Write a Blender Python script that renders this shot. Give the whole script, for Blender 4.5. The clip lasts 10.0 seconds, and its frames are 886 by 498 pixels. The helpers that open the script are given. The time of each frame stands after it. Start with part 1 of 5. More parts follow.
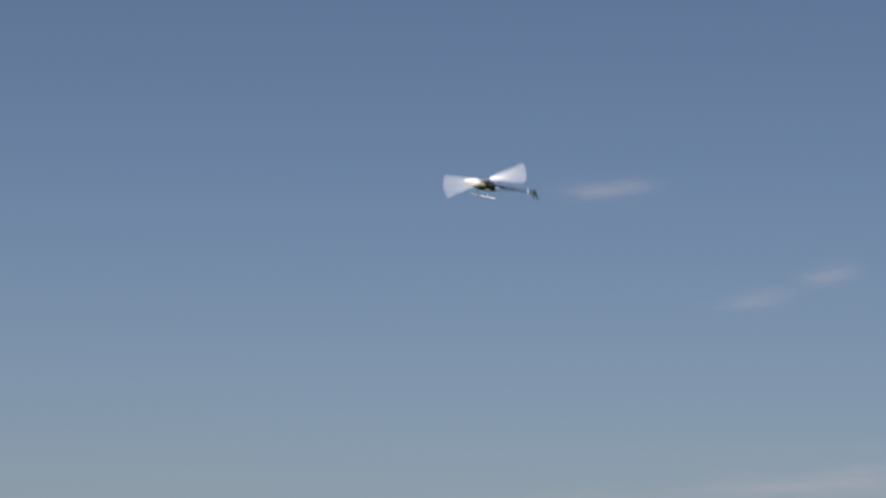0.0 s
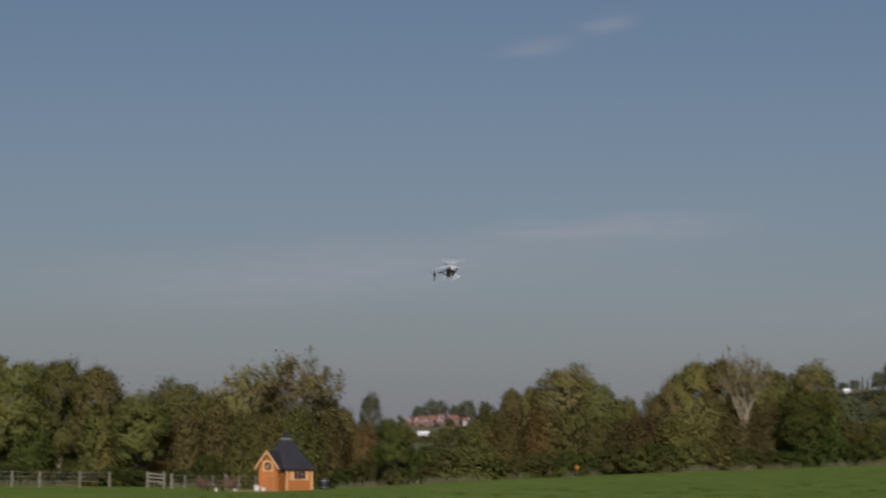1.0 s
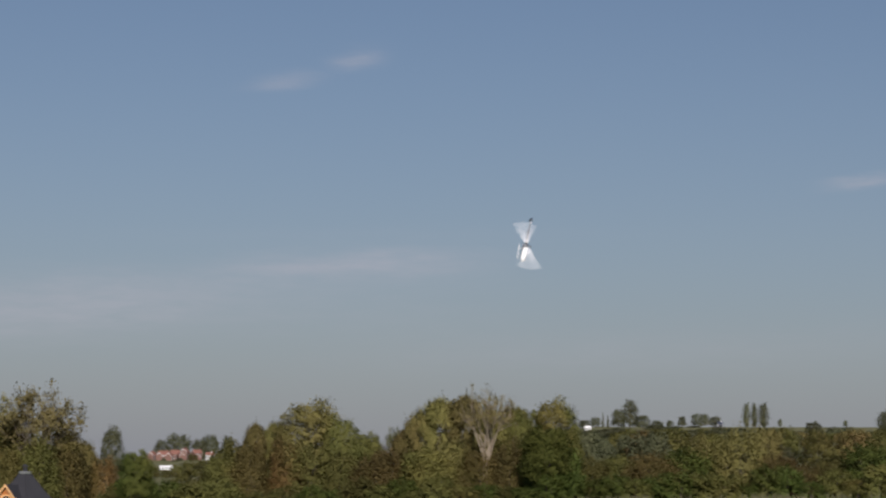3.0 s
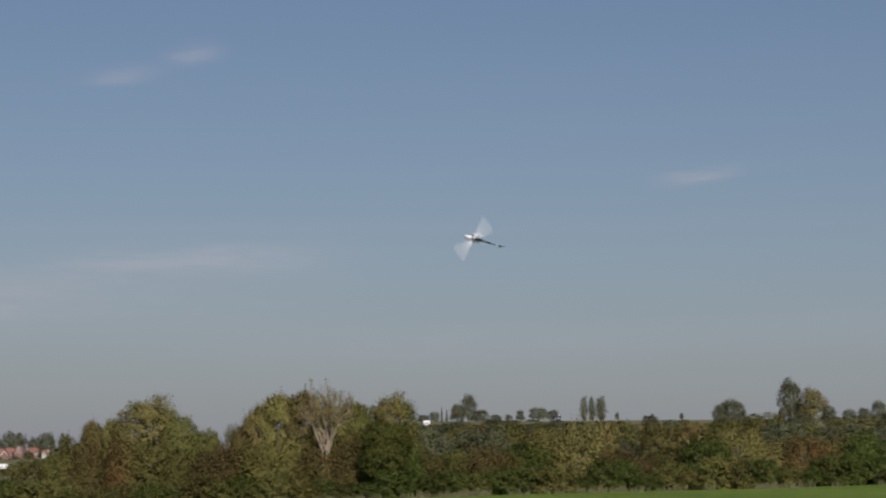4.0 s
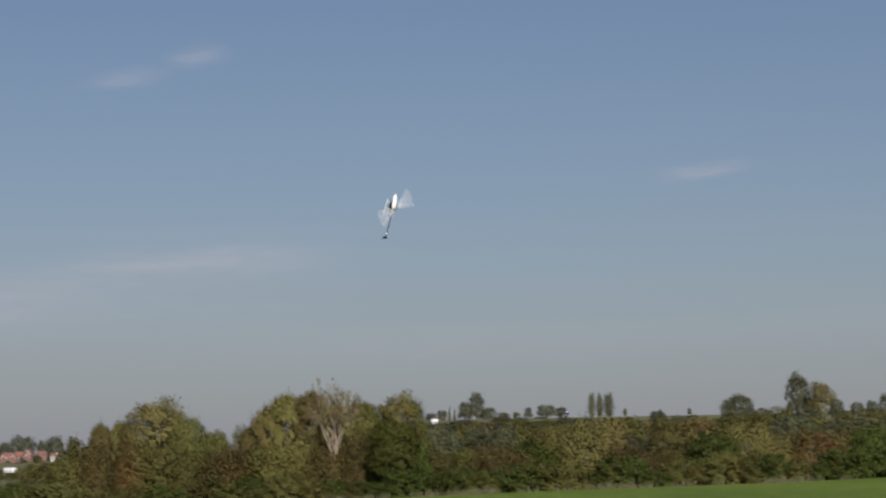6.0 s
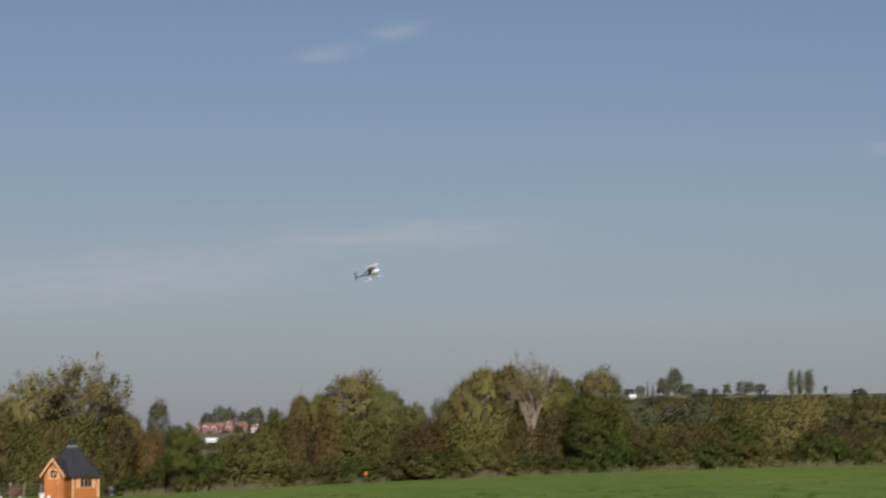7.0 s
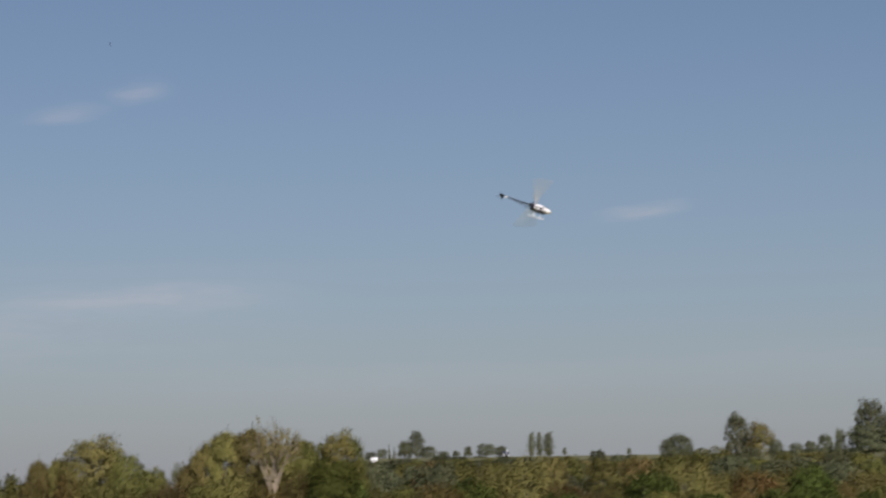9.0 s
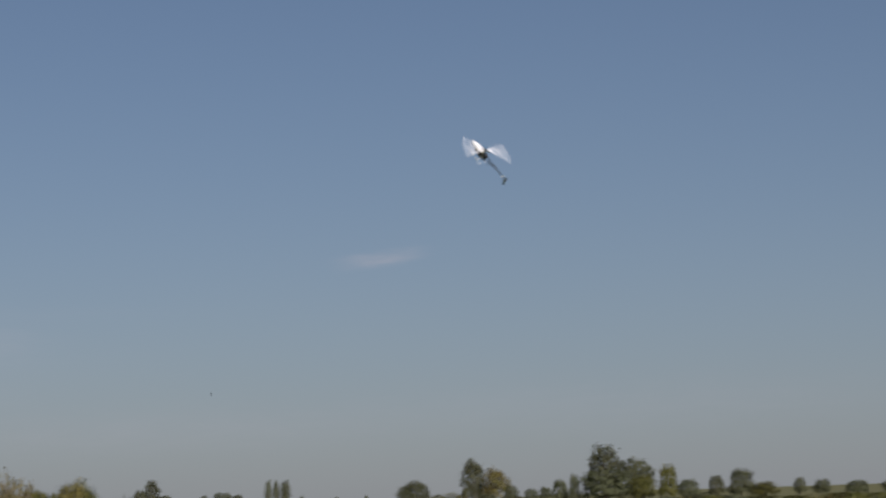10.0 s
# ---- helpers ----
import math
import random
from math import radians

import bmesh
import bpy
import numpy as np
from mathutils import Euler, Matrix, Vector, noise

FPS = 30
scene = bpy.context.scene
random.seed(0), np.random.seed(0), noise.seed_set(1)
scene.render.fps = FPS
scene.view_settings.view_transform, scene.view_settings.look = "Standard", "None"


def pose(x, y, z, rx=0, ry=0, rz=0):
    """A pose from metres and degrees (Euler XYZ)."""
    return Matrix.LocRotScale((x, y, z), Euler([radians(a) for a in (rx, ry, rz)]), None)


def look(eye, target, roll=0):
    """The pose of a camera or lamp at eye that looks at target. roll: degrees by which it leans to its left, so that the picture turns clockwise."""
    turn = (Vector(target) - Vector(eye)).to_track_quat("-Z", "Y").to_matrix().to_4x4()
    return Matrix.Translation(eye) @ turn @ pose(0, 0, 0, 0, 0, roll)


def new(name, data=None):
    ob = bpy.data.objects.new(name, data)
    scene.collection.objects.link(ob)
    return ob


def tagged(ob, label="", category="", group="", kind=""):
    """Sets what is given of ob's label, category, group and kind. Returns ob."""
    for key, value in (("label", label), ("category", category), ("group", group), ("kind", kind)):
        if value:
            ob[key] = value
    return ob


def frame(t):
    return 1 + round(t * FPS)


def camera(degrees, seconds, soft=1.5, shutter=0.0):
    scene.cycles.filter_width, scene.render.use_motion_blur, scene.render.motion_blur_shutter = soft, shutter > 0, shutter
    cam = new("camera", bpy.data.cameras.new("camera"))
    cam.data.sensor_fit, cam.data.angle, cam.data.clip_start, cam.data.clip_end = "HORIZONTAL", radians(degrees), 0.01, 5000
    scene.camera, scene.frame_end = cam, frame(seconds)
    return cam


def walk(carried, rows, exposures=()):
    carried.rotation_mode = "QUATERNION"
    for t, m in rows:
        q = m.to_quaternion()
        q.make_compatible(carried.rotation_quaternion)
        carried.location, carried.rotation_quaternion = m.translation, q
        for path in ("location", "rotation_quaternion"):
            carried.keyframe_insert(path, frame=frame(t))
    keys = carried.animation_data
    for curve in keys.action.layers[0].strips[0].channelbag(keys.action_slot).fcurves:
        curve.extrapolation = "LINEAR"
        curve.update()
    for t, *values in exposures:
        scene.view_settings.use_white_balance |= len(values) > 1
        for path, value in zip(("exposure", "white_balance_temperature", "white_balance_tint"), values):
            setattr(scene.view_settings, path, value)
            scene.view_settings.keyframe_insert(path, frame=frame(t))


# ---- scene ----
EYE = Vector((0.0, 0.0, 1.7))
EXPOSURES = [(t, e, 6300, 17) for t, e in ((0.0, -0.08), (0.5, -0.2), (1.0, -0.43), (1.5, -0.18), (2.0, -0.06), (2.5, -0.07), (3.2, -0.05), (4.4, -0.1), (5.0, -0.2), (5.2, -0.28), (6.3, 0.06), (7.5, 0.03), (8.5, 0.03), (9.0, 0.11), (9.5, 0.02), (10.0, -0.13))]
SKY, SUN, SKY_DUST = 0.057, 4.6, 1.0     # strength of the sky and of the sun
CLOUD, HAZE = (7.6, 7.7, 8.2, 1), (4.4, 4.65, 5.25, 1)
DRY = (1.0, 0.32, 11.6)                  # the edge of the dry strip
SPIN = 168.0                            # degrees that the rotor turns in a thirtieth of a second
BIRD_FROM, BIRD_TO = (-173.6, 111.2, 164.7), (10.24, 119.2, 10.69)


def aim(right, up, lean):
    """The camera on its spot in the field: degrees to the right, above the level, and of lean."""
    return pose(*EYE, 90 + up, 0, -right) @ pose(0, 0, 0, 0, 0, -lean)


cam = camera(21.3, 10.0, soft=2.2, shutter=0.25)
walk(cam, [
    (0, aim(-12.724, 11.169, -0.457)),
    (0.1, aim(-11.995, 11.682, -0.071)),
    (0.2, aim(-10.985, 12.135, -0.282)),
    (0.3, aim(-10.285, 12.281, -0.462)),
    (0.4, aim(-8.970, 12.261, -0.094)),
    (0.5, aim(-8.191, 12.258, 0.265)),
    (0.6, aim(-7.580, 11.292, 0.197)),
    (0.7, aim(-7.454, 10.139, 0.062)),
    (0.8, aim(-7.960, 7.955, 0.532)),
    (0.9, aim(-7.990, 6.399, -0.135)),
    (1, aim(-7.284, 5.026, -0.047)),
    (1.5, aim(-5.504, 4.571, 0.109)),
    (2, aim(-4.418, 5.868, -0.117)),
    (2.5, aim(-2.854, 5.044, -0.102)),
    (3, aim(-1.096, 5.897, -0.328)),
    (3.2, aim(-0.193, 5.834, -0.285)),
    (4.3, aim(3.517, 5.780, 0.412)),
    (4.5, aim(3.805, 6.042, 0.485)),
    (5, aim(4.550, 5.613, 0.537)),
    (5.2, aim(4.724, 4.752, 0.420)),
    (6.3, aim(0.820, 6.138, 0.770)),
    (6.5, aim(-0.580, 6.223, 0.406)),
    (7, aim(-2.147, 5.175, 0.202)),
    (7.5, aim(-5.170, 3.383, -0.000)),
    (8, aim(-2.360, 3.324, 0.076)),
    (8.5, aim(0.537, 3.828, 0.535)),
    (9, aim(4.169, 6.660, 0.774)),
    (9.5, aim(6.972, 7.225, 1.251)),
    (10, aim(10.626, 7.691, 1.545)),
], exposures=EXPOSURES)

# ---- sky, sun ----
SUN_AZ, SUN_EL = 172.0, 33.0          # degrees to the right of the view's middle, above the level


def node(tree, kind, **values):
    n = tree.nodes.new(kind)
    for key, value in values.items():
        if key in n.inputs:
            n.inputs[key].default_value = value
    return n


def calc(tree, op, a, b=0.0, c=None):
    n = tree.nodes.new("ShaderNodeMath")
    n.operation = op
    for i, v in enumerate((a, b) if c is None else (a, b, c)):
        if isinstance(v, (int, float)):
            n.inputs[i].default_value = v
        else:
            tree.links.new(v, n.inputs[i])
    return n.outputs[0]


def build_sky():
    world = bpy.data.worlds.new("sky")
    scene.world = world
    world.use_nodes = True
    t = world.node_tree
    t.nodes.clear()
    sky = t.nodes.new("ShaderNodeTexSky")
    sky.sky_type, sky.sun_disc = "NISHITA", False
    sky.sun_elevation, sky.sun_rotation = radians(SUN_EL), radians(SUN_AZ)
    sky.altitude, sky.air_density, sky.dust_density, sky.ozone_density = 50, 1.0, SKY_DUST, 2.2
    coord = t.nodes.new("ShaderNodeTexCoord")
    sep = t.nodes.new("ShaderNodeSeparateXYZ")
    t.links.new(coord.outputs["Generated"], sep.inputs[0])
    az = calc(t, "MULTIPLY", calc(t, "ARCTAN2", sep.outputs[0], sep.outputs[1]), 57.2958)
    el = calc(t, "MULTIPLY", calc(t, "ARCSINE", sep.outputs[2]), 57.2958)
    # uneven edges: shift both angles by a slow noise
    vec = t.nodes.new("ShaderNodeCombineXYZ")
    t.links.new(calc(t, "MULTIPLY", az, 0.45), vec.inputs[0])
    t.links.new(calc(t, "MULTIPLY", el, 2.2), vec.inputs[1])
    wob = node(t, "ShaderNodeTexNoise", Scale=0.8, Detail=4.0, Roughness=0.6)
    t.links.new(vec.outputs[0], wob.inputs["Vector"])
    el2 = calc(t, "ADD", el, calc(t, "MULTIPLY", calc(t, "SUBTRACT", wob.outputs[0], 0.5), 0.55))
    fine = node(t, "ShaderNodeTexNoise", Scale=1.9, Detail=6.0, Roughness=0.6)
    t.links.new(vec.outputs[0], fine.inputs["Vector"])
    total = None
    # thin cirrus: azimuth, elevation, half length, half width, slope, strength
    for a, e, la, we, slope, power in (
            (-8.6, 12.63, 1.05, 0.20, 0.05, 0.40), (-3.25, 10.5, 0.62, 0.20, 0.08, 0.36), (-5.0, 9.92, 0.85, 0.17, 0.12, 0.27),
            (-2.9, 5.55, 2.8, 0.30, 0.03, 0.46), (-5.0, 5.35, 1.6, 0.25, 0.0, 0.12), (-9.8, 4.5, 3.8, 0.65, 0.05, 0.34),
            (-13.5, 4.1, 4.0, 0.7, 0.0, 0.20), (9.1, 7.5, 0.85, 0.11, 0.12, 0.42), (-5.2, 5.0, 5.5, 0.35, 0.02, 0.12),
            (-4.5, 4.3, 5.0, 0.5, 0.0, 0.10), (3.0, 3.4, 6.0, 0.5, 0.02, 0.13), (15.0, 3.8, 6.0, 0.6, 0.0, 0.10), (-3.0, 6.2, 6.0, 0.2, 0.01, 0.05)):
        da = calc(t, "SUBTRACT", az, a)
        de = calc(t, "SUBTRACT", calc(t, "SUBTRACT", el2, e), calc(t, "MULTIPLY", da, slope))
        q = calc(t, "ADD", calc(t, "POWER", calc(t, "ABSOLUTE", calc(t, "DIVIDE", da, la)), 2.6),
                 calc(t, "POWER", calc(t, "ABSOLUTE", calc(t, "DIVIDE", de, we)), 2.0))
        g = calc(t, "MULTIPLY", calc(t, "EXPONENT", calc(t, "MULTIPLY", q, -1.0)), power)
        total = g if total is None else calc(t, "ADD", total, g)
    mask = calc(t, "MULTIPLY", total, calc(t, "MULTIPLY_ADD", fine.outputs[0], 1.5, 0.05))
    mix = t.nodes.new("ShaderNodeMix")
    mix.data_type = "RGBA"
    mix.inputs[7].default_value = CLOUD
    t.links.new(mask, mix.inputs[0])
    # a layer of dull haze low over the land
    low = calc(t, "MULTIPLY", calc(t, "EXPONENT", calc(t, "MULTIPLY", calc(t, "MAXIMUM", el, 0.0), -0.24)), 0.90)
    haze = t.nodes.new("ShaderNodeMix")
    haze.data_type = "RGBA"
    haze.inputs[7].default_value = HAZE
    t.links.new(low, haze.inputs[0])
    t.links.new(sky.outputs[0], haze.inputs[6])
    t.links.new(haze.outputs[2], mix.inputs[6])
    back = node(t, "ShaderNodeBackground", Strength=SKY)
    t.links.new(mix.outputs[2], back.inputs["Color"])
    out = t.nodes.new("ShaderNodeOutputWorld")
    t.links.new(back.outputs[0], out.inputs[0])


build_sky()
sun = new("sun", bpy.data.lights.new("sun", "SUN"))
sun.data.energy, sun.data.angle, sun.data.color = SUN, radians(0.6), (1.0, 0.94, 0.86)
sun.matrix_world = look(Vector((math.sin(radians(SUN_AZ)) * math.cos(radians(SUN_EL)), math.cos(radians(SUN_AZ)) * math.cos(radians(SUN_EL)),
                                math.sin(radians(SUN_EL)))) * 300, (0, 0, 0))


# ---- materials ----
def material(name, rough=0.8, metal=0.0):
    m = bpy.data.materials.new(name)
    m.use_nodes = True
    t = m.node_tree
    b = t.nodes["Principled BSDF"]
    b.inputs["Roughness"].default_value, b.inputs["Metallic"].default_value = rough, metal
    return m, t, b


def plain(name, colour, rough=0.6, metal=0.0, amount=0.25, scale=6.0, bump=0.0):
    """A surface of one colour with blotches at two scales and, if asked for, fine relief."""
    m, t, b = material(name, rough, metal)
    co = t.nodes.new("ShaderNodeTexCoord")
    big = node(t, "ShaderNodeTexNoise", Scale=scale * 0.25, Detail=3.0)
    small = node(t, "ShaderNodeTexNoise", Scale=scale * 4, Detail=5.0)
    for n in (big, small):
        t.links.new(co.outputs["Object"], n.inputs["Vector"])
    s = calc(t, "ADD", calc(t, "MULTIPLY", big.outputs[0], 0.6), calc(t, "MULTIPLY", small.outputs[0], 0.4))
    ramp = t.nodes.new("ShaderNodeValToRGB")
    ramp.color_ramp.elements[0].position, ramp.color_ramp.elements[1].position = 0.3, 0.7
    ramp.color_ramp.elements[0].color = (*[c * (1 - amount) for c in colour], 1)
    ramp.color_ramp.elements[1].color = (*[min(1, c * (1 + amount)) for c in colour], 1)
    t.links.new(s, ramp.inputs[0])
    t.links.new(ramp.outputs[0], b.inputs["Base Color"])
    if bump:
        bp = node(t, "ShaderNodeBump", Strength=bump, Distance=0.02)
        t.links.new(small.outputs[0], bp.inputs["Height"])
        t.links.new(bp.outputs[0], b.inputs["Normal"])
    return m


def leaf(name, dark, light, other, share=0.25):
    """Foliage: each clump of leaves takes its own tone between two greens, some a third colour; light shines through a little."""
    m, t, b = material(name, 0.8)
    b.inputs["Specular IOR Level"].default_value = 0.15
    geo = t.nodes.new("ShaderNodeNewGeometry")
    info = t.nodes.new("ShaderNodeObjectInfo")
    co = t.nodes.new("ShaderNodeTexCoord")
    patch = node(t, "ShaderNodeTexNoise", Scale=0.55, Detail=3.0)
    off = t.nodes.new("ShaderNodeVectorMath")
    off.operation = "ADD"
    t.links.new(co.outputs["Object"], off.inputs[0])
    t.links.new(info.outputs["Location"], off.inputs[1])
    t.links.new(off.outputs[0], patch.inputs["Vector"])
    tone = t.nodes.new("ShaderNodeMix")
    tone.data_type = "RGBA"
    tone.inputs[6].default_value, tone.inputs[7].default_value = (*dark, 1), (*light, 1)
    drift = node(t, "ShaderNodeTexNoise", Scale=2.6, Detail=2.0)
    t.links.new(off.outputs[0], drift.inputs["Vector"])
    t.links.new(calc(t, "MULTIPLY_ADD", geo.outputs["Random Per Island"], 0.35, calc(t, "MULTIPLY_ADD", drift.outputs[0], 1.8, -0.55)), tone.inputs[0])
    turn = t.nodes.new("ShaderNodeMix")
    turn.data_type = "RGBA"
    turn.inputs[7].default_value = (*other, 1)
    k = calc(t, "ADD", patch.outputs[0], calc(t, "MULTIPLY", info.outputs["Random"], 0.16))
    k = calc(t, "MULTIPLY", calc(t, "SUBTRACT", k, 0.72 - 0.4 * share), 5.0)
    k = calc(t, "MINIMUM", calc(t, "MAXIMUM", k, 0.0), 0.8)
    t.links.new(k, turn.inputs[0])
    t.links.new(tone.outputs[2], turn.inputs[6])
    hsv = t.nodes.new("ShaderNodeHueSaturation")
    t.links.new(calc(t, "MULTIPLY_ADD", info.outputs["Random"], 0.03, 0.485), hsv.inputs["Hue"])
    t.links.new(calc(t, "MULTIPLY_ADD", info.outputs["Random"], 0.4, 0.8), hsv.inputs["Value"])
    t.links.new(turn.outputs[2], hsv.inputs["Color"])
    t.links.new(hsv.outputs[0], b.inputs["Base Color"])
    trans = t.nodes.new("ShaderNodeBsdfTranslucent")
    t.links.new(hsv.outputs[0], trans.inputs["Color"])
    add = t.nodes.new("ShaderNodeMixShader")
    add.inputs[0].default_value = 0.35
    t.links.new(b.outputs[0], add.inputs[1])
    t.links.new(trans.outputs[0], add.inputs[2])
    t.links.new(add.outputs[0], t.nodes["Material Output"].inputs[0])
    return m


def field():
    """Short pasture grass: mottled greens in streaks, with a dry mown strip near the spot where the camera stands."""
    m, t, b = material("pasture", 0.95)
    b.inputs["Specular IOR Level"].default_value = 0.1
    co = t.nodes.new("ShaderNodeTexCoord")
    sep = t.nodes.new("ShaderNodeSeparateXYZ")
    t.links.new(co.outputs["Object"], sep.inputs[0])
    vec = t.nodes.new("ShaderNodeMapping")
    vec.inputs["Scale"].default_value = (1.0, 0.24, 1.0)
    t.links.new(co.outputs["Object"], vec.inputs[0])
    big = node(t, "ShaderNodeTexNoise", Scale=0.12, Detail=5.0, Roughness=0.6)
    mid = node(t, "ShaderNodeTexNoise", Scale=1.1, Detail=6.0, Roughness=0.65)
    tiny = node(t, "ShaderNodeTexNoise", Scale=9.0, Detail=4.0, Roughness=0.7)
    for n in (big, mid, tiny):
        t.links.new(vec.outputs[0], n.inputs["Vector"])
    ramp = t.nodes.new("ShaderNodeValToRGB")
    e = ramp.color_ramp.elements
    e[0].position, e[0].color = 0.37, (0.082, 0.128, 0.020, 1)
    e[1].position, e[1].color = 0.66, (0.170, 0.226, 0.041, 1)
    e.new(0.5).color = (0.116, 0.170, 0.026, 1)
    s = calc(t, "ADD", calc(t, "MULTIPLY", big.outputs[0], 0.3), calc(t, "ADD", calc(t, "MULTIPLY", mid.outputs[0], 0.55), calc(t, "MULTIPLY", tiny.outputs[0], 0.15)))
    t.links.new(s, ramp.inputs[0])
    # clumps of lusher, darker grass
    clump = node(t, "ShaderNodeTexNoise", Scale=0.55, Detail=7.0, Roughness=0.72)
    t.links.new(co.outputs["Object"], clump.inputs["Vector"])
    c = calc(t, "MULTIPLY", calc(t, "SUBTRACT", clump.outputs[0], 0.56), 9.0)
    c = calc(t, "MULTIPLY", calc(t, "MINIMUM", calc(t, "MAXIMUM", c, 0.0), 1.0), 0.5)
    lush = t.nodes.new("ShaderNodeMix")
    lush.data_type = "RGBA"
    lush.inputs[7].default_value = (0.056, 0.096, 0.016, 1)
    t.links.new(c, lush.inputs[0])
    t.links.new(ramp.outputs[0], lush.inputs[6])
    # dry strip: right of a line, ragged by noise
    side = calc(t, "SUBTRACT", calc(t, "MULTIPLY_ADD", sep.outputs[0], DRY[0], DRY[2]), calc(t, "MULTIPLY", sep.outputs[1], DRY[1]))
    rag = calc(t, "ADD", calc(t, "MULTIPLY", calc(t, "SUBTRACT", mid.outputs[0], 0.5), 13.0), calc(t, "MULTIPLY", calc(t, "SUBTRACT", big.outputs[0], 0.5), 8.0))
    k = calc(t, "MINIMUM", calc(t, "MAXIMUM", calc(t, "MULTIPLY", calc(t, "ADD", side, rag), 0.40), 0.0), 0.95)
    # green shows through the cut grass in patches
    k = calc(t, "MULTIPLY", k, calc(t, "MINIMUM", calc(t, "MAXIMUM", calc(t, "MULTIPLY_ADD", mid.outputs[0], 5.5, -1.9), 0.45), 1.0))
    # the strip ends where the mower turned
    k = calc(t, "MULTIPLY", k, calc(t, "MINIMUM", calc(t, "MAXIMUM", calc(t, "MULTIPLY", calc(t, "ADD", calc(t, "SUBTRACT", 62.0, sep.outputs[1]), calc(t, "MULTIPLY", rag, 0.7)), 0.25), 0.0), 1.0))
    dry = t.nodes.new("ShaderNodeMix")
    dry.data_type = "RGBA"
    tan = t.nodes.new("ShaderNodeValToRGB")
    tan.color_ramp.elements[0].position, tan.color_ramp.elements[1].position = 0.35, 0.68
    tan.color_ramp.elements[0].color, tan.color_ramp.elements[1].color = (0.21, 0.158, 0.066, 1), (0.47, 0.325, 0.148, 1)
    t.links.new(tiny.outputs[0], tan.inputs[0])
    t.links.new(k, dry.inputs[0])
    t.links.new(lush.outputs[2], dry.inputs[6])
    t.links.new(tan.outputs[0], dry.inputs[7])
    # past the hedge: rough scrub land, duller and browner
    far = calc(t, "MINIMUM", calc(t, "MAXIMUM", calc(t, "MULTIPLY", calc(t, "SUBTRACT", sep.outputs[1], 175.0), 0.05), 0.0), 1.0)
    scrub = t.nodes.new("ShaderNodeValToRGB")
    scrub.color_ramp.elements[0].color, scrub.color_ramp.elements[1].color = (0.085, 0.09, 0.042, 1), (0.19, 0.18, 0.085, 1)
    t.links.new(big.outputs[0], scrub.inputs[0])
    land_mix = t.nodes.new("ShaderNodeMix")
    land_mix.data_type = "RGBA"
    t.links.new(far, land_mix.inputs[0])
    t.links.new(dry.outputs[2], land_mix.inputs[6])
    t.links.new(scrub.outputs[0], land_mix.inputs[7])
    t.links.new(land_mix.outputs[2], b.inputs["Base Color"])
    bp = node(t, "ShaderNodeBump", Strength=0.9, Distance=0.12)
    t.links.new(tiny.outputs[0], bp.inputs["Height"])
    t.links.new(bp.outputs[0], b.inputs["Normal"])
    return m


GRASS = field()
LEAF_GREEN = leaf("leaf_green", (0.062, 0.086, 0.019), (0.122, 0.150, 0.034), (0.15, 0.143, 0.040), 0.15)
LEAF_FRESH = leaf("leaf_fresh", (0.062, 0.080, 0.018), (0.125, 0.140, 0.032), (0.14, 0.135, 0.034), 0.2)
LEAF_OLIVE = leaf("leaf_olive", (0.105, 0.110, 0.031), (0.188, 0.180, 0.053), (0.20, 0.150, 0.050), 0.18)
LEAF_RUST = leaf("leaf_rust", (0.114, 0.100, 0.034), (0.184, 0.148, 0.049), (0.20, 0.100, 0.043), 0.38)
LEAF_PALE = leaf("leaf_pale", (0.160, 0.145, 0.046), (0.262, 0.228, 0.078), (0.26, 0.185, 0.076), 0.22)
# distant foliage: the greying of haze is put into the leaf colour
LEAF_HAZED = leaf("leaf_hazed", (0.094, 0.102, 0.054), (0.150, 0.156, 0.080), (0.16, 0.150, 0.072), 0.12)
LEAF_WILLOW = leaf("leaf_willow", (0.20, 0.180, 0.066), (0.32, 0.280, 0.110), (0.29, 0.23, 0.10), 0.15)
LEAF_COPPER = leaf("leaf_copper", (0.14, 0.106, 0.042), (0.21, 0.155, 0.058), (0.16, 0.145, 0.05), 0.45)
TUFT = leaf("grass_blade", (0.056, 0.094, 0.015), (0.098, 0.148, 0.024), (0.12, 0.15, 0.03), 0.1)
BARK = plain("bark", (0.10, 0.080, 0.060), 0.9, amount=0.4, bump=0.6)
BARK_PALE = plain("pale_bark", (0.25, 0.205, 0.145), 0.85, amount=0.3, bump=0.5)
STRAW = plain("dry_grass", (0.095, 0.09, 0.042), 0.9, amount=0.4)
POST_WOOD = plain("weathered_wood", (0.19, 0.175, 0.14), 0.85, amount=0.3, bump=0.4)
OLD_WOOD = plain("dark_timber", (0.11, 0.060, 0.035), 0.85, amount=0.35, bump=0.4)
DECK_WOOD = plain("deck_wood", (0.30, 0.20, 0.12), 0.8, amount=0.25, bump=0.3)
PINE = plain("oiled_pine", (0.46, 0.165, 0.042), 0.55, amount=0.18, scale=3.0, bump=0.2)
PINE_LIGHT = plain("pale_pine", (0.66, 0.38, 0.17), 0.55, amount=0.15, scale=3.0, bump=0.2)
FELT = plain("roof_felt", (0.022, 0.022, 0.026), 0.8, amount=0.3, scale=4.0, bump=0.5)
STEEL = plain("galvanised_steel", (0.45, 0.46, 0.47), 0.45, 0.8, amount=0.15)
DARK_GLASS = plain("window_glass", (0.02, 0.025, 0.03), 0.08, amount=0.1)
WHITE = plain("white_paint", (0.78, 0.78, 0.76), 0.4, amount=0.06)
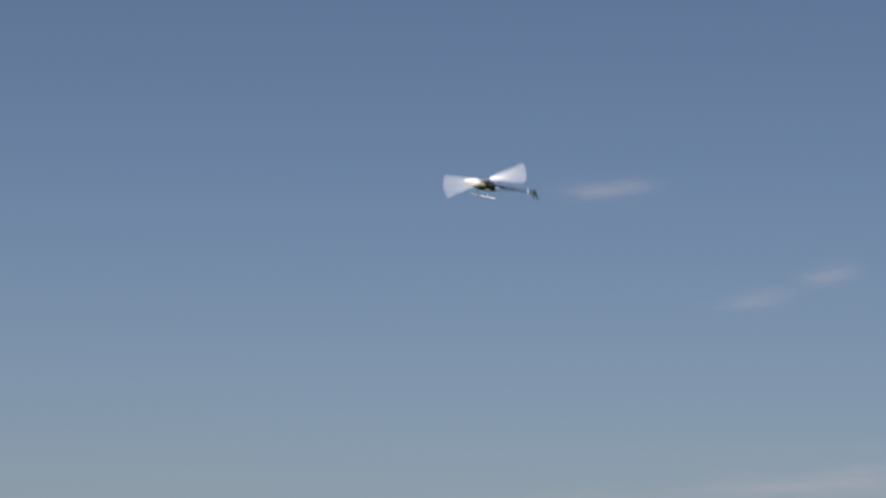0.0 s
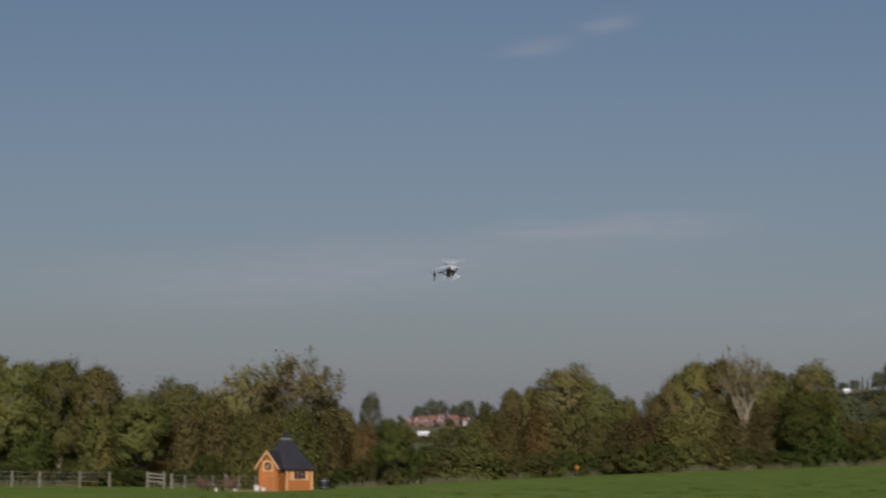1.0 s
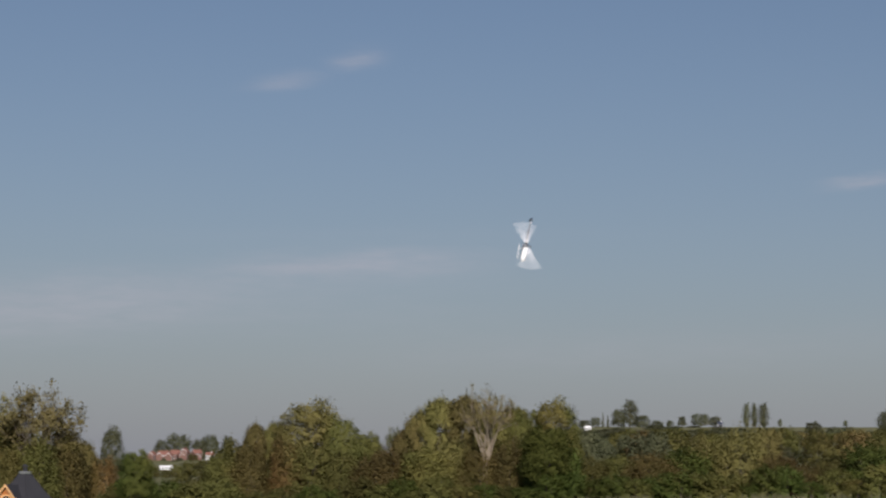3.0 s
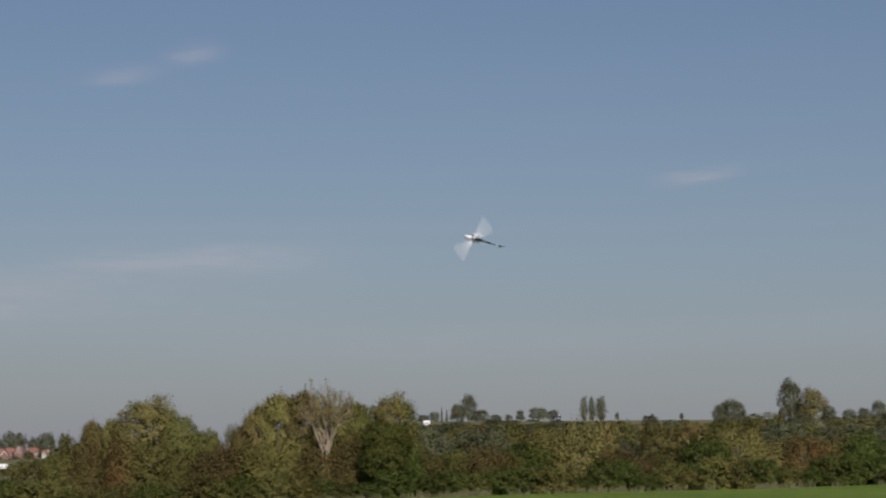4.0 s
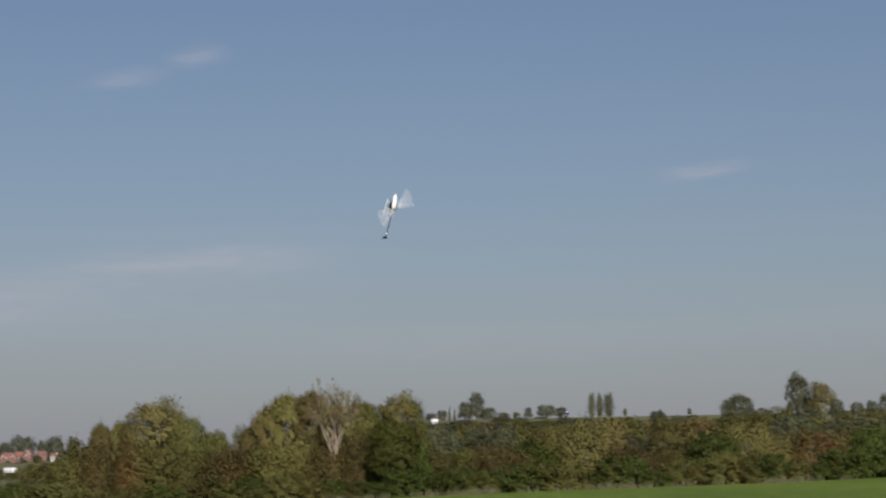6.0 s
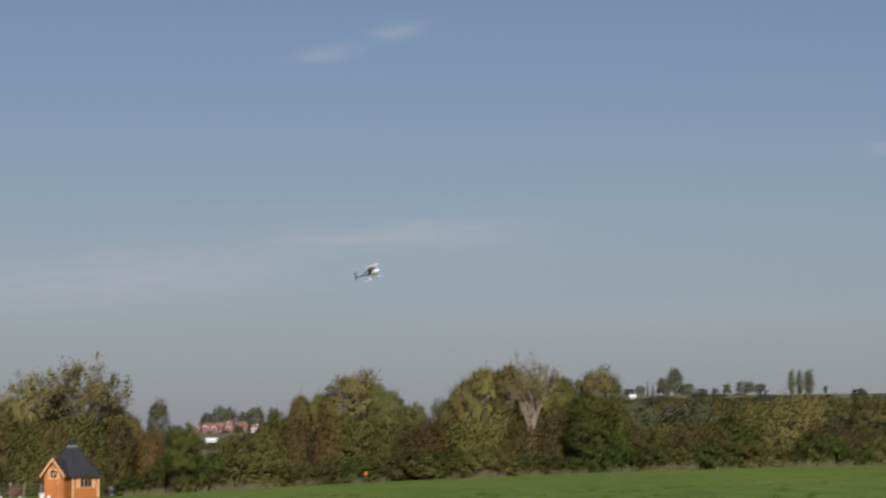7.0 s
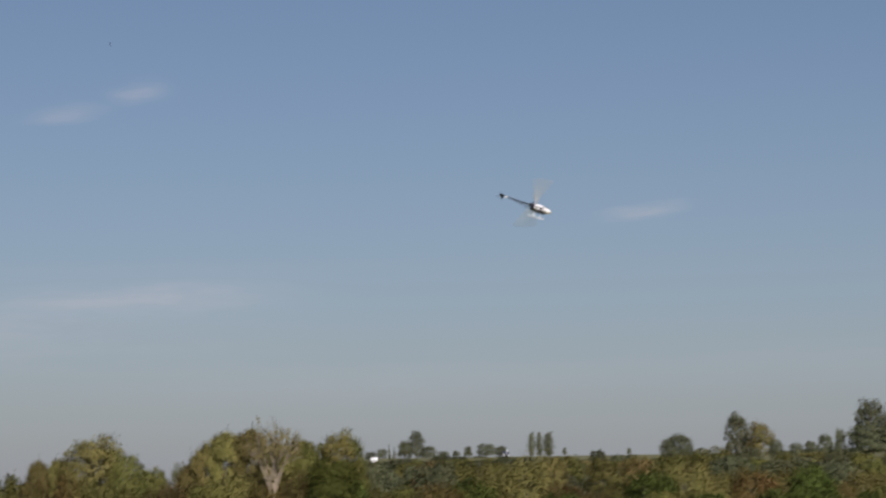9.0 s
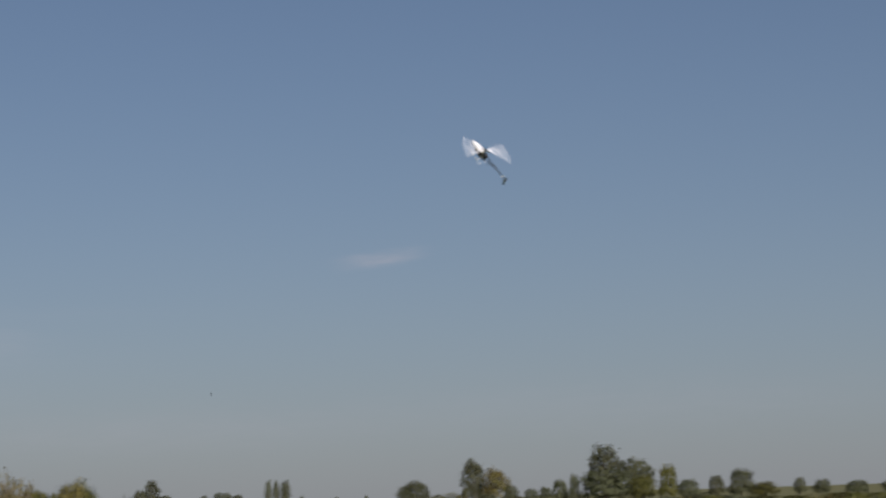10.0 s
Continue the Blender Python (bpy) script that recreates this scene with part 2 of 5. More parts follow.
CERAMIC = plain("white_glaze", (0.74, 0.73, 0.70), 0.3, amount=0.06)
BRICK_RED = plain("red_brick", (0.19, 0.105, 0.08), 0.85, amount=0.2)
TILE_RED = plain("red_tile", (0.21, 0.095, 0.068), 0.8, amount=0.25)
ORANGE = plain("orange_plastic", (0.75, 0.22, 0.03), 0.5, amount=0.1)
SLATE = plain("slate_paint", (0.03, 0.038, 0.06), 0.5, amount=0.15)
NAVY = plain("navy_paint", (0.008, 0.014, 0.034), 0.6, amount=0.2)
NAVY.node_tree.nodes["Principled BSDF"].inputs["Specular IOR Level"].default_value = 0.15     # matt, chalky paint
BLACK = plain("black_plastic", (0.015, 0.015, 0.017), 0.45, amount=0.2)
CARBON = plain("carbon_fibre", (0.014, 0.015, 0.018), 0.55, amount=0.2, scale=20)
GLOSS_WHITE = plain("gloss_white", (0.86, 0.86, 0.85), 0.18, amount=0.04)
ALU = plain("aluminium", (0.72, 0.73, 0.75), 0.28, 1.0, amount=0.08)
BLADE_WHITE = plain("blade_white", (0.92, 0.92, 0.92), 0.30, amount=0.04)
FEATHER = plain("dark_feather", (0.03, 0.03, 0.032), 0.7, amount=0.2)


# ---- building helpers ----
def mesh_of(bm, name):
    me = bpy.data.meshes.new(name)
    bm.to_mesh(me)
    bm.free()
    return me


def part(name, bm, mat, parent=None, label="", smooth=False):
    """Links a bmesh as one mesh object, under a thing or a part."""
    me = mesh_of(bm, name) if isinstance(bm, bmesh.types.BMesh) else bm
    if not me.materials:
        me.materials.append(mat)
    if smooth:
        for p in me.polygons:
            p.use_smooth = True
    ob = new(name, me)
    ob.parent = parent
    return tagged(ob, label)


def box(bm, x0, x1, y0, y1, z0, z1, m=None, bevel=0.0):
    made = bmesh.ops.create_cube(bm, size=1.0)["verts"]
    fit = Matrix.LocRotScale(((x0 + x1) / 2, (y0 + y1) / 2, (z0 + z1) / 2), None, (x1 - x0, y1 - y0, z1 - z0))
    bmesh.ops.transform(bm, matrix=(m or Matrix()) @ fit, verts=made)
    if bevel:
        edges = {e for v in made for e in v.link_edges}
        bmesh.ops.bevel(bm, geom=list(edges), offset=bevel, segments=2, profile=0.5, affect="EDGES")
    return bm


def boxed(*a, **k):
    return box(bmesh.new(), *a, **k)


def tube(bm, points, radii, sides=8):
    """A tapering tube along points."""
    rings = []
    pts = [Vector(p) for p in points]
    for i, p in enumerate(pts):
        d = (pts[min(i + 1, len(pts) - 1)] - pts[max(i - 1, 0)]).normalized()
        a = d.orthogonal().normalized() if i == 0 else (a - d * a.dot(d)).normalized()
        b = d.cross(a)
        r = radii[i] if isinstance(radii, (list, tuple)) else radii
        rings.append([bm.verts.new(p + r * (math.cos(q) * a + math.sin(q) * b)) for q in (math.tau * j / sides for j in range(sides))])
    for r0, r1 in zip(rings, rings[1:]):
        for j in range(sides):
            bm.faces.new((r0[j], r0[(j + 1) % sides], r1[(j + 1) % sides], r1[j]))
    bm.faces.new(rings[0][::-1])
    bm.faces.new(rings[-1])
    return bm


def loft(bm, rings):
    """Joins closed rings of equal length, and caps the ends."""
    made = [[bm.verts.new(p) for p in ring] for ring in rings]
    n = len(made[0])
    for r0, r1 in zip(made, made[1:]):
        for j in range(n):
            bm.faces.new((r0[j], r0[(j + 1) % n], r1[(j + 1) % n], r1[j]))
    bm.faces.new(made[0][::-1])
    bm.faces.new(made[-1])
    bmesh.ops.recalc_face_normals(bm, faces=bm.faces)
    return bm


def prism(bm, outline, y0, y1, m=None):
    """An outline in x and z, carried from y0 to y1."""
    a = [bm.verts.new((x, y0, z)) for x, z in outline]
    b = [bm.verts.new((x, y1, z)) for x, z in outline]
    n = len(a)
    for j in range(n):
        bm.faces.new((a[j], a[(j + 1) % n], b[(j + 1) % n], b[j]))
    bm.faces.new(a[::-1])
    bm.faces.new(b)
    bmesh.ops.recalc_face_normals(bm, faces=bm.faces)
    if m:
        bmesh.ops.transform(bm, matrix=m, verts=a + b)
    return bm


# ---- the lie of the land ----
HEDGE_Y = 165.0


def ease(a, b, v):
    s = min(1.0, max(0.0, (v - a) / (b - a)))
    return s * s * (3 - 2 * s)


def ridge(az):
    """The far land's height above the eye's level, in degrees, by bearing."""
    return 0.25 + 1.35 * ease(-2.5, 2.6, az) + 0.1 * ease(10, 16, az) - 0.5 * ease(30, 80, abs(az))


def rise(x):
    """The field's height along the hedge."""
    pts = ((-400, -0.3), (-60, -0.35), (-42, -0.50), (-30, -0.60), (-20, -0.05), (-11, 0.38), (5, 1.02), (15, 1.30), (32, 1.62), (45, 2.0), (70, 2.4), (400, 2.6))
    for (a0, e0), (a1, e1) in zip(pts, pts[1:]):
        if x <= a1:
            return e0 + (e1 - e0) * max(0.0, x - a0) / (a1 - a0)
    return 2.6


def land(x, y):
    r = math.hypot(x, y)
    az = math.degrees(math.atan2(x, y))
    s = rise(x)
    near = s * (max(y, 0) / HEDGE_Y) ** 1.15 if y < 230 else s * (230 / HEDGE_Y) ** 1.15
    # the far land climbs slowly to a ridge in the one half, and to a hill with a village in the other
    top = min(r, 1900.0)
    climb = ridge(az) - 0.25 * ease(-2.5, 2.6, az) * (1 - ease(560, 1750, top)) + 0.50 * ease(-14, -10, az) * (1 - ease(-5, -3, az)) * ease(700, 1900, top)
    far = 1.7 + top * math.tan(radians(climb)) - (r - top) * 0.012
    if y <= 0:
        far = 1.0 - max(0.0, r - 650) * 0.012
    k = ease(200, 560, r)
    bumps = 0.05 * noise.noise((x * 0.06, y * 0.06, 0)) * ease(6, 30, r)
    dip = -0.12 * math.exp(-(((x + 29.5) / 9) ** 2 + ((y - 153) / 9) ** 2))      # the hollow in which the cabin stands
    return near * (1 - k) + far * k + bumps + dip


def build_ground():
    bm = bmesh.new()
    radii = [0] + [1.5 * 1.055 ** i for i in range(146)]
    angles, a = [], -180.0
    while a < 180 - 1e-6:
        angles.append(a)
        a += 0.5 if -26 <= a < 26 else 2.0 if -60 <= a < 60 else 6.0
    rings = []
    for r in radii[1:]:
        rings.append([bm.verts.new((r * math.sin(radians(q)), r * math.cos(radians(q)), land(r * math.sin(radians(q)), r * math.cos(radians(q))))) for q in angles])
    mid = bm.verts.new((0, 0, land(0, 0)))
    n = len(angles)
    for j in range(n):
        bm.faces.new((mid, rings[0][(j + 1) % n], rings[0][j]))
    for r0, r1 in zip(rings, rings[1:]):
        for j in range(n):
            bm.faces.new((r0[j], r0[(j + 1) % n], r1[(j + 1) % n], r1[j]))
    bmesh.ops.recalc_face_normals(bm, faces=bm.faces)
    g = part("ground", bm, GRASS, smooth=True)
    tagged(g, "green pasture with a dry mown strip, rising to far hills", "field", kind="structure")


build_ground()


def spot(az, dist):
    x, y = dist * math.sin(radians(az)), dist * math.cos(radians(az))
    return Vector((x, y, land(x, y)))


def top_of(el, dist):
    """The height over the zero level that stands el degrees above the eye's level at that distance."""
    return EYE.z + dist * math.tan(radians(el))


# ---- trees and shrubs ----
def leaves(data, centre, radii, count, size, rnd, hollow=0.55, droop=0.0, slim=0.36, heart=0.25):
    """Leaf sprays, each a small pointed piece that faces out of its lobe and out of the crown."""
    verts, faces, turned = data
    for _ in range(count):
        d = Vector((rnd.gauss(0, 1), rnd.gauss(0, 1), rnd.gauss(0, 1))).normalized()
        k = (hollow + (1 - hollow) * rnd.random()) * (1 + 0.45 * noise.noise(d * 2.6 + centre * 5))
        f = Vector((rnd.gauss(0, 0.24), rnd.gauss(0, 0.24), rnd.gauss(0, 0.24)))
        p = centre + Vector(((d.x * k + f.x) * radii[0], (d.y * k + f.y) * radii[1], (d.z * k + f.z) * radii[2]))
        s = size * rnd.uniform(0.55, 1.45)
        out = (d * 0.5 + (p - Vector((0, 0, heart))).normalized() + Vector((0, 0, 0.3))).normalized()
        c = (out + Vector((rnd.gauss(0, 0.5), rnd.gauss(0, 0.5), rnd.gauss(0, 0.5) + 0.2))).normalized()
        if c.dot(out) < 0:
            c = -c
        a = c.orthogonal().normalized()
        a.rotate(Matrix.Rotation(rnd.uniform(0, math.tau), 3, c))
        a = (a - Vector((0, 0, droop))).normalized()
        b = c.cross(a).normalized()
        i = len(verts)
        verts.extend((p - a * s * 0.55 - b * s * slim, p - a * s * 0.35 + b * s * slim, p + a * s * 0.7))
        # a face seen from outside looks out
        faces.append((i, i + 1, i + 2) if (b * 2 * slim).cross(a * 1.25 - b * slim).dot(c) > 0 else (i, i + 2, i + 1))
        n = (out + c * 0.25 + Vector((rnd.gauss(0, 0.15), rnd.gauss(0, 0.15), rnd.gauss(0, 0.15)))).normalized()
        turned.extend((n, n, n))


def crown_mesh(name, lobes, size, rnd, hollow=0.55, droop=0.0, slim=0.36, heart=0.25):
    data = ([], [], [])
    for c, r, n in lobes:
        leaves(data, Vector(c), r, n, size, rnd, hollow, droop, slim, heart)
    me = bpy.data.meshes.new(name)
    me.from_pydata([tuple(v) for v in data[0]], [], data[1])
    me.normals_split_custom_set_from_vertices([tuple(n) for n in data[2]])
    return me


def limbs(name, height, spread, count, girth, rnd, low=0.2, forks=3):
    """A trunk, tapering and leaning a little, with forked limbs."""
    bm = bmesh.new()
    trunk = [Vector((0.25 * math.sin(i * 1.3) * spread * 0.12, 0.2 * math.cos(i * 1.7) * spread * 0.1, height * 0.78 * i / 6 - (0.3 if i == 0 else 0))) for i in range(7)]
    tube(bm, trunk, [girth * (1 - 0.12 * i) for i in range(7)], 7)
    for k in range(count):
        h = low + (0.72 - low) * k / max(1, count - 1)
        start = trunk[0].lerp(trunk[-1], h / 0.78)
        q = k * 2.4 + rnd.uniform(-0.4, 0.4)
        out = Vector((math.cos(q), math.sin(q), 0)) * spread * rnd.uniform(0.5, 0.9) * (1 - 0.4 * h)
        tip = start + out + Vector((0, 0, height * rnd.uniform(0.16, 0.34)))
        mid = start.lerp(tip, 0.5) + Vector((0, 0, -0.04 * height))
        g = girth * (0.55 - 0.3 * h)
        tube(bm, (start, mid, tip), (g, g * 0.7, g * 0.25), 5)
        for j in range(forks):
            base = mid.lerp(tip, rnd.uniform(0.0, 0.7))
            end = base + Vector((rnd.uniform(-1, 1) * spread * 0.35, rnd.uniform(-1, 1) * spread * 0.35, height * rnd.uniform(0.06, 0.18)))
            tube(bm, (base, base.lerp(end, 0.5) + Vector((0, 0, 0.02 * height)), end), (g * 0.4, g * 0.28, g * 0.1), 4)
    return mesh_of(bm, name)


def open_tree(rnd, stems, fork, limb_count, twigs, per, clump, size, girth, reach=0.46, slim=0.26):
    """An open tree whose limbs show: stems that fork low, limbs that fan out to a dome, and a tuft of leaves round each twig's end.
    Gives the wood's mesh and the crown's, both one unit high."""
    bm, data = bmesh.new(), ([], [], [])
    for k in range(limb_count):
        q, up = k * 2.39996, 0.18 + 0.82 * (k + 0.5) / limb_count
        flat = math.sqrt(max(0.0, 1 - up * up))
        foot = Vector((0.03 * (k % stems - (stems - 1) / 2), 0, 0))
        fk = foot + Vector((0.05 * (k % stems - (stems - 1) / 2), 0, fork * rnd.uniform(0.8, 1.15)))
        if k < stems:
            tube(bm, (foot - Vector((0, 0, 0.1)), foot.lerp(fk, 0.5) + Vector((rnd.gauss(0, 0.01), 0, 0)), fk), (girth, girth * 0.8, girth * 0.62), 7)
        tip = Vector((math.cos(q) * flat * reach, math.sin(q) * flat * reach, fork + 0.08 + up ** 0.6 * (0.80 - fork)))
        mid = fk.lerp(tip, 0.5) + Vector((rnd.gauss(0, 0.03), rnd.gauss(0, 0.03), 0.03 + 0.04 * (1 - up)))
        tube(bm, (fk - Vector((0, 0, 0.02)), fk.lerp(mid, 0.5) + Vector((rnd.gauss(0, 0.012), rnd.gauss(0, 0.012), 0)), mid, tip), (girth * 0.5, girth * 0.38, girth * 0.26, girth * 0.1), 5)
        for _ in range(twigs):
            base = mid.lerp(tip, rnd.uniform(-0.35, 0.9))
            end = base + (tip - fk).normalized() * rnd.uniform(0.03, 0.13) + Vector((rnd.gauss(0, 0.06), rnd.gauss(0, 0.06), rnd.gauss(0.02, 0.04)))
            tube(bm, (base, base.lerp(end, 0.5) + Vector((0, 0, 0.012)), end), (girth * 0.13, girth * 0.1, girth * 0.04), 4)
            r = clump * rnd.uniform(0.6, 1.3)
            leaves(data, end, (r, r, r * 0.85), round(per * rnd.uniform(0.4, 1.5)), size, rnd, 0.1, 0.5, slim)
    me = bpy.data.meshes.new("crown")
    me.from_pydata([tuple(v) for v in data[0]], [], data[1])
    me.normals_split_custom_set_from_vertices([tuple(n) for n in data[2]])
    return mesh_of(bm, "trunk"), me


def plant(kind, crown, wood, leafmat, woodmat, where, size, turn, label, category, group=""):
    """A tree or shrub: an empty at its foot, with trunk and crown. size: scale in width, depth, height of the unit-high meshes."""
    ob = new(kind)
    ob.matrix_world = Matrix.LocRotScale(where, Euler((0, 0, turn)), size)
    tagged(ob, label, category, group)
    for nm, me, mat in (("trunk", wood, woodmat), ("crown", crown, leafmat)):
        c = new(nm, me)
        c.parent = ob
        if not me.materials:
            me.materials.append(mat)
        c.material_slots[0].link = "OBJECT"
        c.material_slots[0].material = mat
    return ob


def broad_lobes(rnd, n, per, squash=0.8, low=0.3, wide=0.36, small=0.08, big=0.19, cap=0.49):
    """Lobes of a rounded crown inside a unit-high tree whose half width is about 0.5; cap: how much of the height the rounded top takes."""
    out = [((0, 0, 0.55), (0.30, 0.30, 0.32), per * 2)]
    for i in range(n):
        q = i * 2.39996
        h = low + (0.90 - low) * ((i + 0.5) / n) ** 0.85
        w = wide * math.sqrt(max(0.04, 1 - (max(0.0, h - 0.94 + cap) / cap) ** 2)) * rnd.uniform(0.75, 1.12)
        r = rnd.uniform(small, big)
        out.append(((math.cos(q) * w, math.sin(q) * w, h + rnd.uniform(-0.03, 0.03)), (r, r, r * squash), max(40, round(per * (r / 0.14) ** 2))))
    return out


def dome_lobes(rnd, n, per, tall=1.0):
    """Lobes of a shrub that is leafy to the ground, with a few shoots above its dome."""
    out = []
    for i in range(n):
        q, h = i * 2.39996, 0.06 + 0.76 * (i + 0.5) / n
        w = 0.40 * math.sqrt(max(0.04, 1 - (max(0.0, h - 0.3) / 0.62) ** 2)) * rnd.uniform(0.75, 1.1)
        r = rnd.uniform(0.09, 0.19)
        out.append(((math.cos(q) * w, math.sin(q) * w, h), (r, r, r * tall), round(per * (r / 0.14) ** 2)))
    for _ in range(7):
        q, w = rnd.uniform(0, math.tau), rnd.uniform(0.0, 0.3)
        out.append(((math.cos(q) * w, math.sin(q) * w, 0.92 - w * 0.6), (0.05, 0.05, 0.10), round(per * 0.18)))
    return out


def plume_lobes(rnd, n, per):
    """Small upright plumes crowded under a dome."""
    out = []
    for i in range(n):
        q, w = i * 2.39996, 0.40 * math.sqrt((i + 0.5) / n)
        top = 0.95 - 0.20 * (w / 0.4) ** 2.5 + rnd.uniform(-0.05, 0.02)
        z = top - 0.06 if i % 2 else rnd.uniform(0.25, top - 0.08)
        r = rnd.uniform(0.07, 0.13)
        out.append(((math.cos(q) * w, math.sin(q) * w, z), (r, r, r * rnd.uniform(0.6, 1.0)), per))
    return out


R = random.Random(7)
TREE_CROWNS = [crown_mesh("crown", broad_lobes(R, 50, 430, 0.5, 0.3, 0.38, 0.08, 0.18, 0.30), 0.022, R, 0.35) for _ in range(3)]
TREE_WOODS = [limbs("trunk", 0.86, 0.36, 7, 0.020, R) for _ in range(2)]
PLUME_CROWNS = [crown_mesh("crown", plume_lobes(R, 70, 310), 0.023, R, 0.1, 0.9, 0.26) for _ in range(3)]
OPEN_WOOD, OPEN_CROWN = open_tree(R, 2, 0.40, 26, 8, 52, 0.068, 0.020, 0.014, 0.46, 0.3)
FAN_WOOD, FAN_CROWN = open_tree(R, 3, 0.26, 30, 8, 66, 0.070, 0.020, 0.008, 0.46, 0.3)
BARE_WOOD, BARE_CROWN = open_tree(R, 2, 0.48, 20, 12, 34, 0.052, 0.016, 0.019, 0.48, 0.3)
SHRUB_CROWNS = [crown_mesh("crown", dome_lobes(R, 36, 310, 0.8), 0.031, R, 0.35, heart=0.0) for _ in range(4)]
SPRAY_CROWNS = [crown_mesh("crown", dome_lobes(R, 34, 310, 1.2), 0.030, R, 0.25, 0.7, 0.28, 0.0) for _ in range(3)]
LOW_CROWNS = [crown_mesh("crown", dome_lobes(R, 22, 210), 0.046, R, 0.35, heart=-0.1) for _ in range(3)]
SHRUB_WOODS = [limbs("trunk", 0.8, 0.4, 6, 0.024, R, 0.08, 2) for _ in range(2)]
FAR_CROWNS = [crown_mesh("crown", broad_lobes(R, 24, 150, 0.7, 0.06, 0.38), 0.045, R, 0.5) for _ in range(3)]
HIGH_CROWNS = [crown_mesh("crown", broad_lobes(R, 34, 150, 0.8, 0.14, 0.37, 0.06, 0.18), 0.042, R, 0.55) for _ in range(4)]
COLUMN_CROWN = crown_mesh("crown", [((R.uniform(-0.08, 0.08), R.uniform(-0.08, 0.08), 0.10 + 0.8 * i / 11), (0.42 - 0.16 * abs(i - 5) / 5,) * 2 + (0.12,), 150) for i in range(12)], 0.06, R, 0.5)
CONIFER_CROWN = crown_mesh("crown", [((0, 0, 0.08 + 0.86 * i / 8), (0.44 * (1 - i / 8.6),) * 2 + (0.08,), 120) for i in range(9)], 0.06, R, 0.4)


def tree(az, el, dist, wide, crowns, woods, leafmat, woodmat, label, group="", kind="tree", turn=None):
    """A tree whose top stands el degrees over the level, wide degrees across."""
    foot = spot(az, dist)
    h = top_of(el, dist) - foot.z
    w = dist * math.tan(radians(wide)) / 1.02
    return plant(kind, R.choice(crowns), R.choice(woods), leafmat, woodmat, foot, (w, w * 0.9, h * 1.0), R.uniform(0, 6.28) if turn is None else turn, label, kind, group)


HEDGE_LOOKS = {
    "olive": (LEAF_OLIVE, "olive-green hawthorn shrub turning yellow, grown into the field hedge"),
    "pale": (LEAF_PALE, "pale yellow-olive willow scrub grown into the field hedge"),
    "rust": (LEAF_RUST, "brown and rust-red autumn shrub in the field hedge"),
    "green": (LEAF_GREEN, "dense dark green shrub in the field hedge")}


def hedge_look(az):
    """Which shrub grows in the hedge, by bearing."""
    for end, look_name in ((-17.5, "olive"), (-15.8, "green"), (-14.6, "olive"), (-13.4, "rust"), (-12.6, "pale"), (-11.5, "rust"), (-10.6, "olive"), (-9.2, "rust"), (-7.4, "green"),
                           (-6.2, "olive"), (-4.9, "rust"), (-3.2, "olive"), (-2.0, "rust"), (-0.9, "olive"), (0.0, "pale"), (0.9, "rust"), (2.2, "green"), (3.3, "olive"), (4.4, "rust"), (5.1, "green"),
                           (6.7, "pale"), (7.8, "rust"), (8.7, "olive"), (9.3, "green"), (10.0, "olive"), (10.8, "pale"), (11.6, "olive"), (12.4, "rust"), (13.4, "green"), (15.0, "pale"), (16.5, "olive"),
                           (17.4, "green"), (19.0, "olive"), (20.5, "rust")):
        if az < end:
            return look_name
    return "olive"


def hedge_top(az):
    """How high the hedge stands over the level, in degrees, by bearing."""
    pts = ((-25, 1.4), (-18, 1.5), (-14.5, 1.4), (-13, 1.35), (-11, 1.35), (-10, 1.3), (-9.6, 1.1), (-8.9, 0.75), (-8.2, 0.45), (-7.3, 0.45), (-7.0, 0.72), (-6.3, 1.0), (-5.5, 1.3), (-4, 1.3), (-3, 1.2), (-2.2, 1.15), (-1.4, 1.3), (1.5, 1.3), (2.4, 1.05),
           (3.4, 1.1), (4.5, 1.0), (5.1, 1.3), (5.8, 1.75), (6.5, 1.45), (7.0, 0.85), (7.8, 0.8), (8.6, 1.1), (9.5, 1.5), (10.3, 1.3), (11.8, 1.38), (13.0, 1.3), (13.4, 1.05), (14.0, 1.25), (15, 1.25), (16, 1.4), (18, 1.5), (20, 1.45), (25, 1.45))
    for (a0, e0), (a1, e1) in zip(pts, pts[1:]):
        if a0 <= az <= a1:
            return e0 + (e1 - e0) * (az - a0) / (a1 - a0)
    return 1.2


